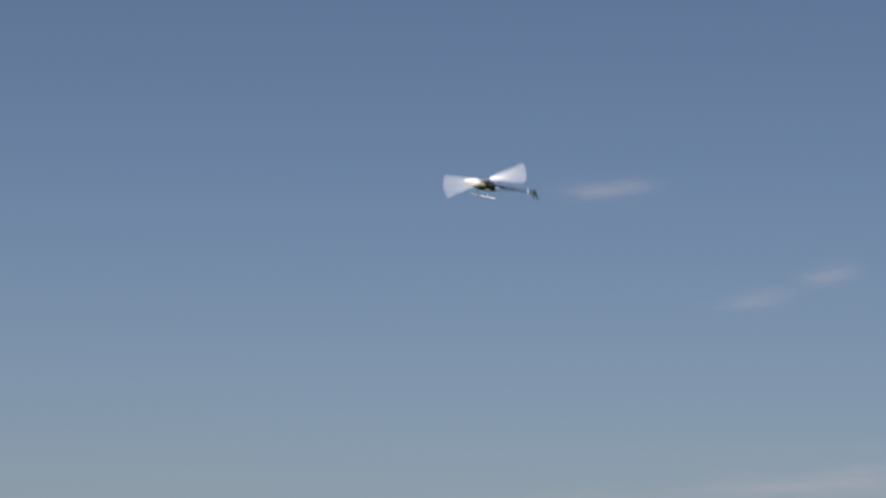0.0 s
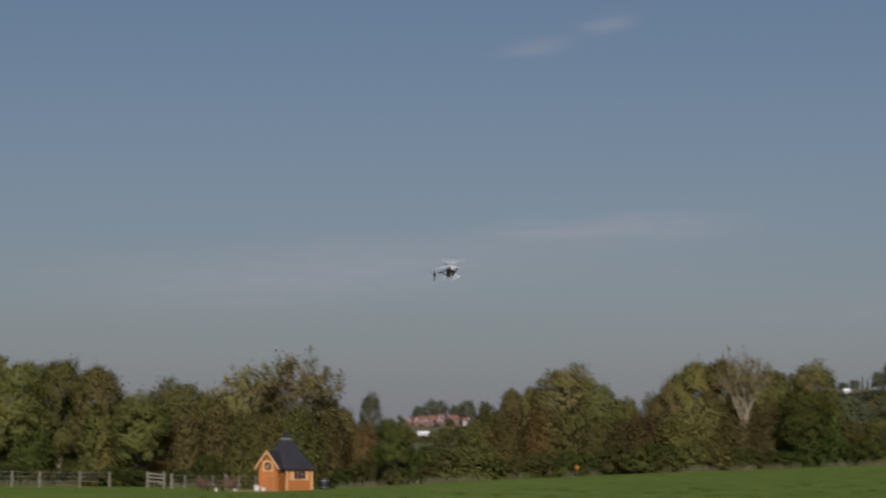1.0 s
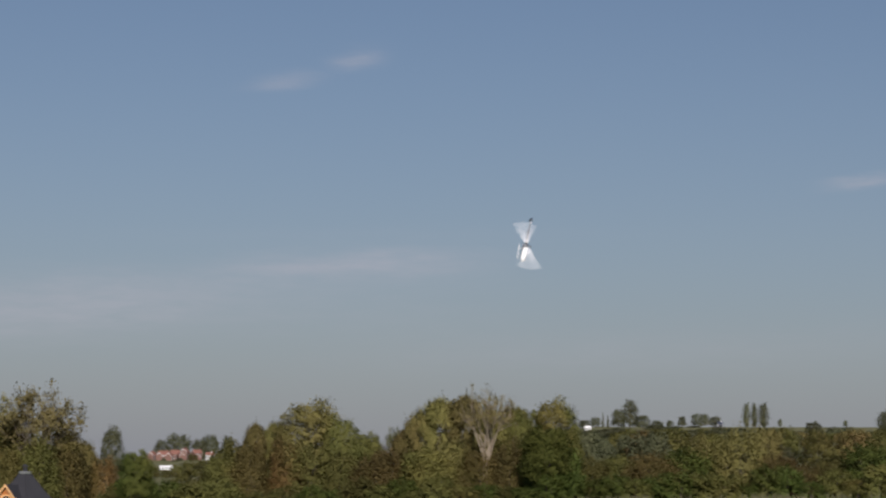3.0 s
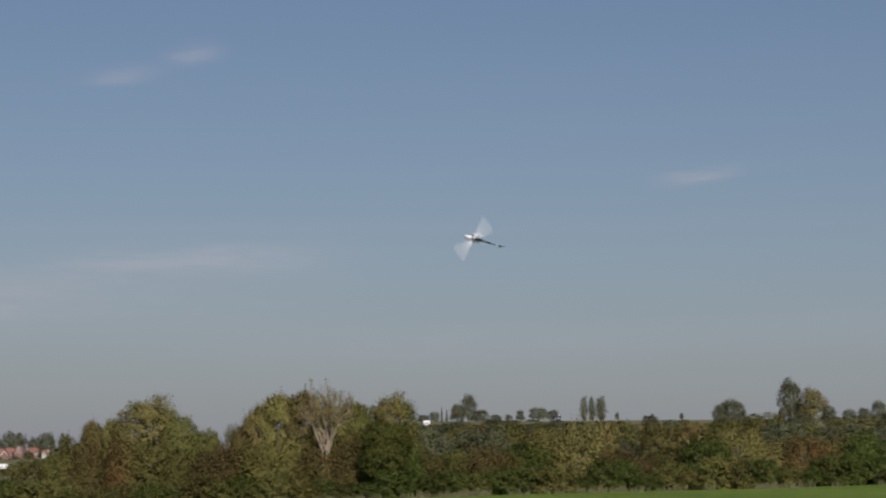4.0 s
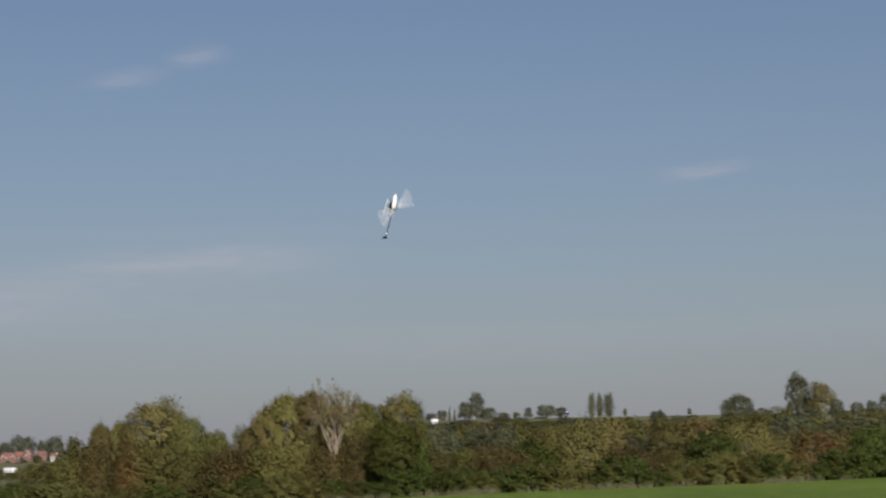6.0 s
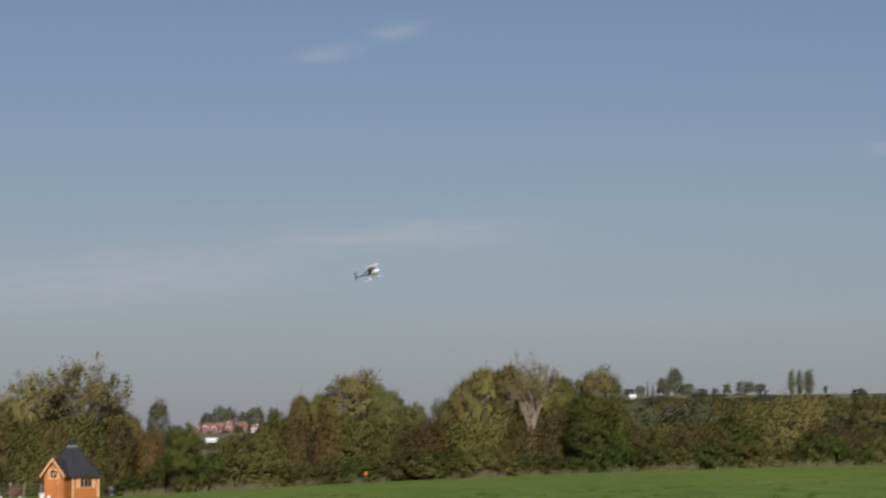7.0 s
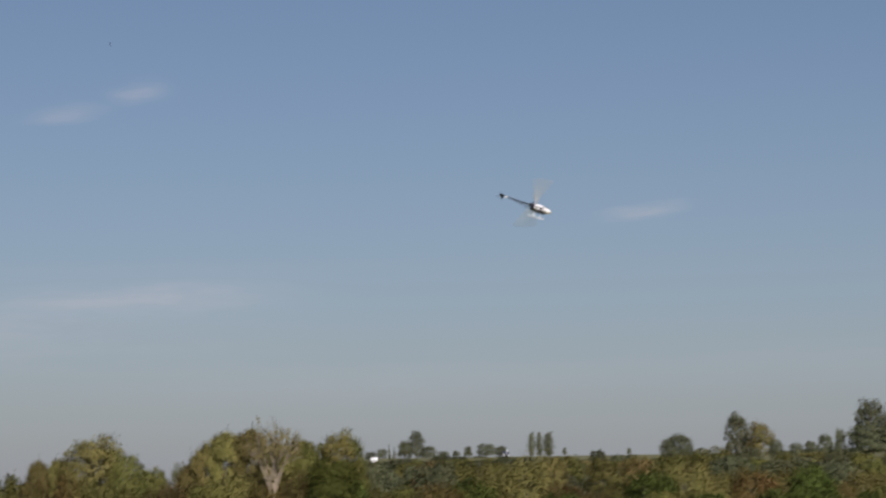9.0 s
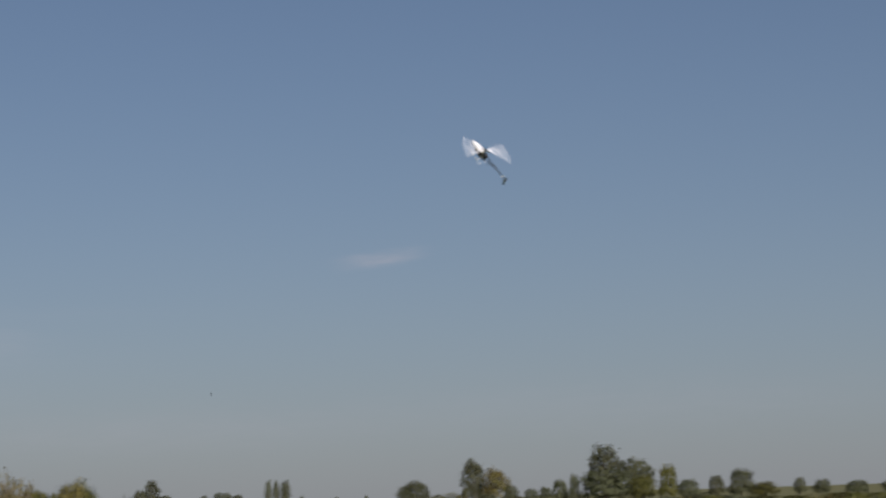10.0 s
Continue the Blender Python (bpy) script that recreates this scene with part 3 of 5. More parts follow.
def build_hedge():
    """The hedge along the far side of the field: tall shrubs, and lower growth along their foot."""
    az = -20.5
    while az < 24:
        style = hedge_look(az + R.uniform(-0.25, 0.25))
        mat, lab = HEDGE_LOOKS[style]
        d = HEDGE_Y / math.cos(radians(az)) + R.uniform(0, 3.5) + (3 if az < -9 else 0)
        el = hedge_top(az) + R.uniform(-0.14, 0.10)
        foot = spot(az, d)
        h = max(2.4, top_of(el, d) - foot.z)
        w = R.uniform(3.4, 5.2)
        plant("shrub", R.choice(SPRAY_CROWNS if style in ("pale", "rust") else SHRUB_CROWNS), R.choice(SHRUB_WOODS), mat, BARK, foot, (w, w * 0.8, h), R.uniform(0, 6.28), lab, "shrub", "field hedge")
        az += R.uniform(0.55, 0.9)
    az = -20.5
    while az < 24:
        d = HEDGE_Y / math.cos(radians(az)) - 2.2 + R.uniform(-0.6, 0.6) + (3 if az < -9 else 0)
        foot = spot(az, d)
        n = noise.noise((az * 0.6, 1.3, 5))
        mat, lab = HEDGE_LOOKS["olive" if abs(n) > 0.2 else "green"]
        w = R.uniform(2.4, 4.2)
        plant("shrub", R.choice(LOW_CROWNS), R.choice(SHRUB_WOODS), mat, BARK, foot, (w, w * 0.7, R.uniform(1.2, 2.6)), R.uniform(0, 6.28), lab, "shrub", "field hedge")
        az += R.uniform(0.42, 0.66)


build_hedge()

ROUND = "broad olive-green tree with a rounded crown behind the hedge"
PLUME = "feathery pale olive willow with upright plumes behind the hedge"
for az, el, wide, mat in ((-17.6, 2.55, 2.1, LEAF_OLIVE), (-14.6, 1.62, 1.7, LEAF_OLIVE), (-13.64, 1.96, 1.6, LEAF_OLIVE), (-13.0, 1.70, 0.7, LEAF_OLIVE),
                          (-4.33, 2.32, 1.75, LEAF_PALE), (-3.55, 1.93, 1.2, LEAF_OLIVE), (-2.9, 1.55, 1.0, LEAF_OLIVE), (1.62, 2.38, 1.35, LEAF_OLIVE), (1.05, 2.1, 1.0, LEAF_OLIVE)):
    tree(az, el, 172 + R.uniform(0, 5), wide, TREE_CROWNS, TREE_WOODS, mat, BARK, ROUND, "trees behind the hedge")
for az, el, wide, mat in ((-16.5, 2.48, 1.6, LEAF_OLIVE), (-15.6, 2.28, 1.4, LEAF_PALE), (-12.5, 1.62, 1.2, LEAF_PALE), (-10.1, 1.5, 0.9, LEAF_PALE), (-9.7, 1.25, 0.8, LEAF_PALE),
                          (-5.62, 1.74, 0.7, LEAF_PALE), (-5.15, 1.75, 1.0, LEAF_PALE), (-2.0, 1.6, 0.9, LEAF_PALE), (-1.62, 2.1, 1.1, LEAF_PALE), (-1.15, 2.40, 1.3, LEAF_PALE), (-0.55, 2.46, 1.2, LEAF_PALE), (0.1, 2.1, 1.1, LEAF_PALE), (0.7, 2.22, 1.0, LEAF_OLIVE)):
    tree(az, el, 173 + R.uniform(0, 5), wide, PLUME_CROWNS, TREE_WOODS, mat, BARK_PALE, PLUME, "willows behind the hedge")
# a second rank of scrub fills the gaps between the trees
for a0, a1, el in ((-18.5, -12.4, 1.62), (-12.4, -9.9, 1.45), (-6.0, -2.9, 1.45), (-1.6, 2.2, 1.55)):
    az = a0
    while az < a1:
        tree(az, el + R.uniform(-0.2, 0.1), 179 + R.uniform(0, 4), R.uniform(1.3, 1.9), SPRAY_CROWNS, SHRUB_WOODS, R.choice((LEAF_OLIVE, LEAF_PALE, LEAF_RUST)), BARK,
             "tall olive and brown scrub behind the field hedge", "scrub behind the hedge", "shrub")
        az += R.uniform(0.6, 0.9)
tree(-10.80, 2.47, 170, 2.35, [OPEN_CROWN], [OPEN_WOOD], LEAF_WILLOW, BARK, "open spreading willow with dark limbs and tufts of yellow-green leaves", turn=0.4)
tree(-11.9, 2.36, 172, 1.9, [FAN_CROWN], [FAN_WOOD], LEAF_WILLOW, BARK_PALE, "airy yellow-green willow with pale limbs above the hedge", turn=1.0)
tree(-0.02, 2.58, 167, 1.5, [BARE_CROWN], [BARE_WOOD], LEAF_WILLOW, BARK_PALE, "half-bare pale-barked tree with thin leaves above the hedge", turn=0.3)
for az, el, mat in ((-12.0, 1.25, LEAF_OLIVE), (-11.55, 1.15, LEAF_RUST), (-10.75, 1.3, LEAF_OLIVE)):
    tree(az, el, 167.5, 1.3, SPRAY_CROWNS, SHRUB_WOODS, mat, BARK, "bushy olive and brown scrub under the willows", "field hedge", "shrub")
tree(1.45, 1.76, 163.6, 1.5, TREE_CROWNS, TREE_WOODS, LEAF_FRESH, BARK, "bright dark green bushy tree standing in the hedge")
tree(-8.45, 1.08, 164, 1.0, TREE_CROWNS, TREE_WOODS, LEAF_FRESH, BARK, "small fresh green tree standing in the hedge")

# far trees
FAR = "distant dark green tree on the low hills"
for az, el, wide, dist, mat in (
        (-9.04, 1.52, 0.70, 620, LEAF_HAZED), (-7.85, 1.22, 0.45, 1950, LEAF_HAZED), (-7.45, 1.42, 0.72, 2000, LEAF_HAZED), (-6.95, 1.30, 0.5, 1980, LEAF_HAZED), (-6.68, 1.36, 0.55, 2000, LEAF_HAZED), (-6.26, 1.30, 0.36, 1980, LEAF_HAZED),
        (-7.1, 0.90, 0.3, 1650, LEAF_OLIVE), (-7.42, 0.80, 0.2, 1690, LEAF_HAZED), (-7.80, 0.78, 0.16, 1690, LEAF_HAZED), (-7.55, 0.72, 0.25, 1660, LEAF_OLIVE), (-8.0, 0.70, 0.2, 1650, LEAF_OLIVE), (-7.3, 0.66, 0.3, 1500, LEAF_HAZED),
        (-8.02, 0.58, 0.3, 900, LEAF_OLIVE), (-7.75, 0.50, 0.4, 900, LEAF_OLIVE), (-7.48, 0.64, 0.4, 900, LEAF_OLIVE), (-7.2, 0.70, 0.45, 900, LEAF_OLIVE), (-6.9, 0.74, 0.5, 900, LEAF_OLIVE), (-6.6, 0.84, 0.5, 900, LEAF_HAZED), (-6.4, 0.92, 0.6, 1650, LEAF_HAZED), (-5.9, 1.1, 0.6, 1700, LEAF_HAZED), (-2.25, 1.52, 0.5, 900, LEAF_HAZED), (-1.95, 1.5, 0.5, 900, LEAF_HAZED), (-2.9, 1.38, 0.5, 900, LEAF_HAZED),
        (2.35, 1.76, 0.35, 1550, LEAF_HAZED), (2.62, 1.85, 0.3, 1560, LEAF_HAZED), (3.45, 2.26, 0.50, 1450, LEAF_HAZED), (3.18, 2.02, 0.48, 1440, LEAF_HAZED), (3.75, 1.88, 0.5, 1460, LEAF_HAZED), (4.1, 1.76, 0.4, 1500, LEAF_HAZED),
        (4.71, 1.86, 0.24, 1700, LEAF_HAZED), (4.42, 1.76, 0.2, 1700, LEAF_HAZED), (5.15, 1.95, 0.55, 1700, LEAF_HAZED), (5.5, 1.86, 0.35, 1700, LEAF_HAZED), (7.05, 1.80, 0.12, 1800, LEAF_HAZED), (7.9, 1.76, 0.12, 1800, LEAF_HAZED), (8.6, 1.77, 0.14, 1800, LEAF_HAZED),
        (9.55, 1.98, 0.55, 1000, LEAF_HAZED), (9.82, 2.08, 0.85, 1000, LEAF_HAZED), (11.2, 2.56, 0.74, 900, LEAF_HAZED), (11.74, 2.33, 0.80, 890, LEAF_COPPER), (12.12, 1.95, 0.42, 880, LEAF_HAZED), (12.6, 1.86, 0.4, 950, LEAF_HAZED), (12.95, 1.86, 0.4, 950, LEAF_HAZED),
        (13.3, 2.02, 0.5, 800, LEAF_HAZED), (13.65, 2.2, 0.3, 790, LEAF_HAZED), (14.38, 2.84, 1.1, 780, LEAF_HAZED), (15.1, 2.55, 1.1, 790, LEAF_HAZED), (14.4, 2.3, 1.5, 770, LEAF_HAZED), (15.3, 2.1, 0.9, 740, LEAF_OLIVE), (15.92, 2.30, 0.55, 780, LEAF_OLIVE), (16.4, 1.95, 0.7, 780, LEAF_HAZED),
        (17.05, 2.02, 0.5, 820, LEAF_HAZED), (17.66, 2.15, 0.75, 820, LEAF_HAZED), (18.2, 1.86, 0.7, 800, LEAF_OLIVE), (19.05, 1.91, 0.4, 850, LEAF_HAZED), (19.58, 1.88, 0.45, 850, LEAF_HAZED), (20.4, 1.8, 0.7, 850, LEAF_HAZED), (21.3, 1.8, 0.9, 850, LEAF_HAZED)):
    tree(az, el, dist, wide, HIGH_CROWNS, TREE_WOODS, mat, BARK, "distant copper-coloured autumn tree" if mat is LEAF_COPPER else FAR, "distant trees")
for az, wide in ((6.25, 0.28), (6.44, 0.24), (6.66, 0.38)):
    tree(az, 2.18, 1780, wide, [COLUMN_CROWN], TREE_WOODS, LEAF_HAZED, BARK, "tall narrow poplar on the far ridge", "row of poplars")
for az, el in ((2.80, 1.94), (2.92, 1.88)):
    tree(az, el, 1500, 0.13, [CONIFER_CROWN], TREE_WOODS, LEAF_HAZED, BARK, "small dark pointed conifer on the far hill", "distant conifers", "conifer")
# a belt of woodland between the hedge and the hills: single grey-green domes, and scrub between them
BELT = "grey-green tree in the belt of scrub beyond the hedge"
for az, el, wide, dist, mat in ((10.56, 1.81, 1.3, 420, LEAF_OLIVE), (11.46, 1.80, 0.9, 430, LEAF_HAZED), (12.3, 1.62, 0.8, 400, LEAF_OLIVE), (13.52, 1.60, 0.9, 380, LEAF_HAZED), (7.12, 1.16, 0.7, 300, LEAF_HAZED), (7.88, 1.64, 0.6, 480, LEAF_HAZED), (8.3, 1.6, 0.5, 480, LEAF_HAZED),
                                (3.7, 1.50, 0.9, 300, LEAF_RUST), (2.75, 1.4, 0.8, 320, LEAF_HAZED), (6.85, 1.6, 0.6, 480, LEAF_HAZED)):
    tree(az, el, dist, wide, HIGH_CROWNS, TREE_WOODS, mat, BARK, BELT, "trees beyond the hedge")
az = 2.2
while az < 23:
    d = R.uniform(260, 520)
    el = (1.64 if az < 9 else 1.62) + 0.16 * noise.noise((az * 1.1, 2.2, 7.7)) - R.uniform(0.0, 0.22)
    tree(az, el, d, R.uniform(0.7, 1.3), FAR_CROWNS, TREE_WOODS, R.choice((LEAF_HAZED, LEAF_HAZED, LEAF_HAZED, LEAF_OLIVE, LEAF_OLIVE, LEAF_PALE)), BARK, BELT, "scrub beyond the hedge")
    az += R.uniform(0.2, 0.34)
# scattered trees and hedges on the slope up to the ridge
az = 2.3
while az < 11:
    tree(az, 1.46 + R.uniform(0.0, 0.16), R.uniform(620, 1150), R.uniform(0.3, 0.6), FAR_CROWNS, TREE_WOODS, R.choice((LEAF_HAZED, LEAF_HAZED, LEAF_OLIVE)), BARK, FAR, "distant trees")
    az += R.uniform(0.12, 0.28)
az = 2.95
while az < 23:
    d = R.uniform(1200, 1600)
    tree(az, ridge(az) + R.uniform(-0.10, 0.04) + 0.1 * (R.random() < 0.12), d, R.uniform(0.3, 0.6), FAR_CROWNS, TREE_WOODS, LEAF_HAZED, BARK, FAR, "distant trees")
    az += R.uniform(0.35, 0.7)


# ---- the grill cabin ----
def build_cabin():
    foot = spot(-11.08, 158)
    cab = new("grill_cabin")
    cab.matrix_world = Matrix.LocRotScale(foot, Euler((0, 0, radians(11.05))), (1.0, 1.0, 1.05))
    tagged(cab, "small orange pine grill cabin with a steep dark felt roof", "cabin")
    n, rad = 6, 1.95
    face = radians(-118)          # the way the porch looks: towards the camera and a little to its left
    corner = [Vector((rad * math.cos(face + math.pi / n + math.tau * i / n), rad * math.sin(face + math.pi / n + math.tau * i / n), 0)) for i in range(n)]
    floor = bmesh.new()
    loft(floor, [[c * 1.02 + Vector((0, 0, z)) for c in corner] for z in (-0.25, 0.10)])
    part("plinth", floor, OLD_WOOD, cab)
    wall_h, board = 1.50, 0.10
    for i in range(n):
        a, b = corner[i], corner[(i + 1) % n]
        mid, along = (a + b) / 2, (b - a).normalized()
        m = Matrix.Translation(mid) @ Matrix(((along.x, -mid.normalized().x, 0), (along.y, -mid.normalized().y, 0), (0, 0, 1))).to_4x4()
        half = (b - a).length / 2
        if i == n - 1:
            continue
        wall = part("wall", boxed(-half, half, 0.02, 0.07, 0.10, wall_h, m), PINE, cab)
        for k in range(14):
            bd = part("board", boxed(-half, half, -0.02, 0.02, 0.105 + k * board, 0.197 + k * board, m, 0.008), PINE, wall)
        for s in (-1, 1):
            part("corner_post", boxed(s * half - 0.06, s * half + 0.06, -0.045, 0.05, 0.08, wall_h, m, 0.01), PINE_LIGHT, cab)
        # a window of three panes in each wall
        win = part("window", boxed(-0.50, 0.50, -0.055, -0.024, 0.74, 1.38, m), PINE_LIGHT, cab)
        for k in range(3):
            part("pane", boxed(-0.43 + k * 0.30, -0.17 + k * 0.30, -0.062, -0.050, 0.81, 1.32, m), DARK_GLASS, win)
        for s in (-1, 1):
            part("shutter", boxed(s * 0.62 - 0.10, s * 0.62 + 0.10, -0.05, -0.024, 0.74, 1.38, m, 0.006), PINE_LIGHT, win)
    eave = 2.22
    roof = bmesh.new()
    rings = []
    for z, k in ((1.42, eave), (1.47, eave), (1.80, 1.86), (2.5, 1.12), (3.05, 0.62), (3.28, 0.40)):
        rings.append([c.normalized() * k + Vector((0, 0, z)) for c in corner])
    loft(roof, rings)
    roof = part("roof", roof, FELT, cab, "steep six-sided roof of dark felt")
    for i in range(n):
        pts = [c[i] + c[i].normalized() * 0.012 for c in rings[1:]]
        part("hip_strip", tube(bmesh.new(), pts, 0.035, 5), FELT, roof)
    vent = part("chimney", loft(bmesh.new(), [[c.normalized() * k + Vector((0, 0, z)) for c in corner] for z, k in ((3.26, 0.44), (3.34, 0.46), (3.36, 0.40), (3.40, 0.36))]), STEEL, cab, "grey metal roof vent")
    part("flue", tube(bmesh.new(), ((0, 0, 3.38), (0, 0, 3.68)), 0.15, 12), FELT, vent)
    part("cowl", tube(bmesh.new(), ((0, 0, 3.70), (0, 0, 3.74), (0, 0, 3.86)), (0.25, 0.24, 0.05), 12), FELT, vent)
    # porch with a gable
    out = Matrix.Rotation(face + math.pi / 2, 4, "Z")      # local -y looks out of the door
    front, back, half = -2.42, -1.2, 0.66
    for s in (-1, 1):
        side = part("porch_wall", boxed(s * half - 0.035, s * half + 0.035, front, back, 0.08, 1.60, out), PINE, cab)
        for k in range(15):
            part("board", boxed(s * (half + 0.035), s * (half + 0.065), front, back, 0.085 + k * board, 0.177 + k * board, out), PINE, side)
    gable = part("gable_wall", prism(bmesh.new(), ((-half, 0.08), (half, 0.08), (half, 1.66), (0, 2.46), (-half, 1.66)), front, front + 0.06, out), PINE, cab)
    for k in range(24):
        z = 0.085 + k * board
        w = half if z + board < 1.66 else half * (2.46 - z - board) / 0.82
        if w > 0.05:
            part("board", boxed(-w, w, front - 0.025, front - 0.002, z, z + 0.092, out), PINE, gable)
    for s in (-1, 1):
        slab = bmesh.new()
        prism(slab, ((0, 2.50), (s * 0.88, 1.42), (s * 0.88, 1.49), (0, 2.58)), front - 0.22, -0.2, out)
        part("porch_roof", slab, FELT, cab)
        edge = bmesh.new()
        prism(edge, ((0, 2.44), (s * 0.91, 1.34), (s * 0.91, 1.52), (0, 2.62)), front - 0.27, front - 0.222, out)
        part("bargeboard", edge, PINE_LIGHT, cab)
    door = part("door", boxed(-0.40, 0.40, front - 0.055, front - 0.027, 0.12, 1.95, out, 0.006), PINE_LIGHT, cab, "pine door with a round window")
    for k in range(5):
        part("plank", boxed(-0.385 + k * 0.155, -0.237 + k * 0.155, front - 0.066, front - 0.056, 0.14, 1.30, out), PINE, door)
    ring = tube(bmesh.new(), (out @ Vector((0, front - 0.05, 1.62)), out @ Vector((0, front - 0.075, 1.62))), 0.33, 20)
    part("window_frame", ring, PINE_LIGHT, door)
    pane = tube(bmesh.new(), (out @ Vector((0, front - 0.07, 1.62)), out @ Vector((0, front - 0.082, 1.62))), 0.27, 20)
    part("pane", pane, DARK_GLASS, door)
    part("glazing_bar", boxed(-0.025, 0.025, front - 0.095, front - 0.083, 1.36, 1.88, out), PINE_LIGHT, door)
    part("glazing_bar", boxed(-0.26, 0.26, front - 0.094, front - 0.0835, 1.60, 1.64, out), PINE_LIGHT, door)
    part("handle", boxed(0.30, 0.34, front - 0.12, front - 0.056, 0.98, 1.12, out, 0.005), STEEL, door)
    part("step", boxed(-0.6, 0.6, front - 0.55, front - 0.08, -0.1, 0.10, out, 0.01), OLD_WOOD, cab)
    return foot


build_cabin()


def along(az, dist, m=None):
    p = spot(az, dist)
    return pose(p.x, p.y, p.z, 0, 0, -az)


def build_pot(az, dist, s):
    ob = new("flower_pot")
    ob.matrix_world = along(az, dist) @ Matrix.Diagonal((s, s, s, 1))
    tagged(ob, "white glazed pot on the grass before the cabin", "pot", "pots by the cabin")
    rings = [[Vector((r * math.cos(q), r * math.sin(q), z)) for q in (math.tau * j / 14 for j in range(14))] for z, r in ((0, 0.15), (0.02, 0.17), (0.25, 0.21), (0.42, 0.2), (0.47, 0.24), (0.5, 0.24))]
    part("body", loft(bmesh.new(), rings), CERAMIC, ob, smooth=False)
    part("rim", tube(bmesh.new(), ((0, 0, 0.47), (0, 0, 0.53)), 0.25, 14), CERAMIC, ob)


for az, dist, s in ((-11.78, 155.3, 0.85), (-11.62, 154.6, 0.6), (-12.30, 153.6, 0.4), (-12.75, 153.6, 0.4)):
    build_pot(az, dist, s)


def build_bench(az, dist, turn):
    """A low rustic seat of dark timber."""
    ob = new("garden_seat")
    ob.matrix_world = along(az, dist) @ pose(0, 0, 0, 0, 0, turn)
    tagged(ob, "low dark timber garden seat on the grass by the cabin", "garden seat", "seats round the fire place")
    part("seat", boxed(-0.5, 0.5, -0.25, 0.25, 0.30, 0.36, None, 0.01), OLD_WOOD, ob)
    for k in range(5):
        part("slat", boxed(-0.48 + k * 0.2, -0.34 + k * 0.2, 0.22, 0.27, 0.30, 0.95, pose(0, 0, 0, -14), 0.01), OLD_WOOD, ob)
    for x in (-0.45, 0.45):
        for y in (-0.2, 0.2):
            part("leg", boxed(x - 0.04, x + 0.04, y - 0.04, y + 0.04, -0.02, 0.30), OLD_WOOD, ob)
        part("armrest", boxed(x - 0.05, x + 0.05, -0.25, 0.28, 0.56, 0.61, None, 0.01), OLD_WOOD, ob)


build_bench(-13.0, 154.5, 50)
build_bench(-12.5, 154.5, -35)

deck = new("wooden_deck")
deck.matrix_world = along(-11.75, 154.2)
tagged(deck, "low weathered plank deck before the cabin door", "deck")
for k in range(10):
    part("plank", boxed(-1.9, 1.4, -0.7 + k * 0.15, -0.56 + k * 0.15, 0.06, 0.10, None, 0.006), DECK_WOOD, deck)
for x in (-1.7, -0.2, 1.2):
    part("joist", boxed(x - 0.04, x + 0.04, -0.7, 0.8, -0.08, 0.058), OLD_WOOD, deck)

# round dark barrel beside the cabin
barrel = new("barrel")
barrel.matrix_world = along(-10.15, 159.0)
tagged(barrel, "dark round barrel beside the cabin wall", "barrel")
part("body", tube(bmesh.new(), ((0, 0, 0), (0, 0, 0.2), (0, 0, 0.45), (0, 0, 0.75)), (0.3, 0.36, 0.37, 0.31), 16), BLACK, barrel)
for z in (0.15, 0.6):
    part("hoop", tube(bmesh.new(), ((0, 0, z), (0, 0, z + 0.04)), 0.372, 16), STEEL, barrel)
part("lid", tube(bmesh.new(), ((0, 0, 0.75), (0, 0, 0.79)), 0.33, 16), OLD_WOOD, barrel)


# ---- fence ----
def build_fence():
    fence = new("wire_fence")
    fence.matrix_world = along(-14.5, 162)
    back = fence.matrix_world.inverted()
    tagged(fence, "post and wire fence of weathered wood before the hedge", "fence")
    heads = []
    for az in (-19.6, -18.6, -17.6, -16.95, -16.0, -15.3):
        p = back @ spot(az, 162)
        heads.append(p)
        part("post", boxed(p.x - 0.06, p.x + 0.06, p.y - 0.06, p.y + 0.06, p.z - 0.3, p.z + 1.12, None, 0.012), POST_WOOD, fence)
    for h in (0.45, 0.75, 1.05):
        part("wire", tube(bmesh.new(), [p + Vector((0, -0.07, h)) for p in heads], 0.006, 4), STEEL, fence)
    rail = new("rail_fence")
    rail.matrix_world = along(-13.2, 162)
    back = rail.matrix_world.inverted()
    tagged(rail, "grey post and rail fence leading to the cabin", "fence")
    heads = [back @ spot(az, 162) for az in (-13.82, -13.50, -13.17, -12.83, -12.52, -12.2, -11.8)]
    for i, p in enumerate(heads):
        w = 0.075 if i in (0, 4) else 0.045
        part("post", boxed(p.x - w, p.x + w, p.y - w, p.y + w, p.z - 0.3, p.z + (1.05 if i in (0, 4) else 0.95), None, 0.01), POST_WOOD, rail)
    for h in (0.35, 0.62, 0.90):
        part("rail", tube(bmesh.new(), [p + Vector((0, -0.07, h)) for p in heads], 0.011, 5), POST_WOOD, rail)


build_fence()


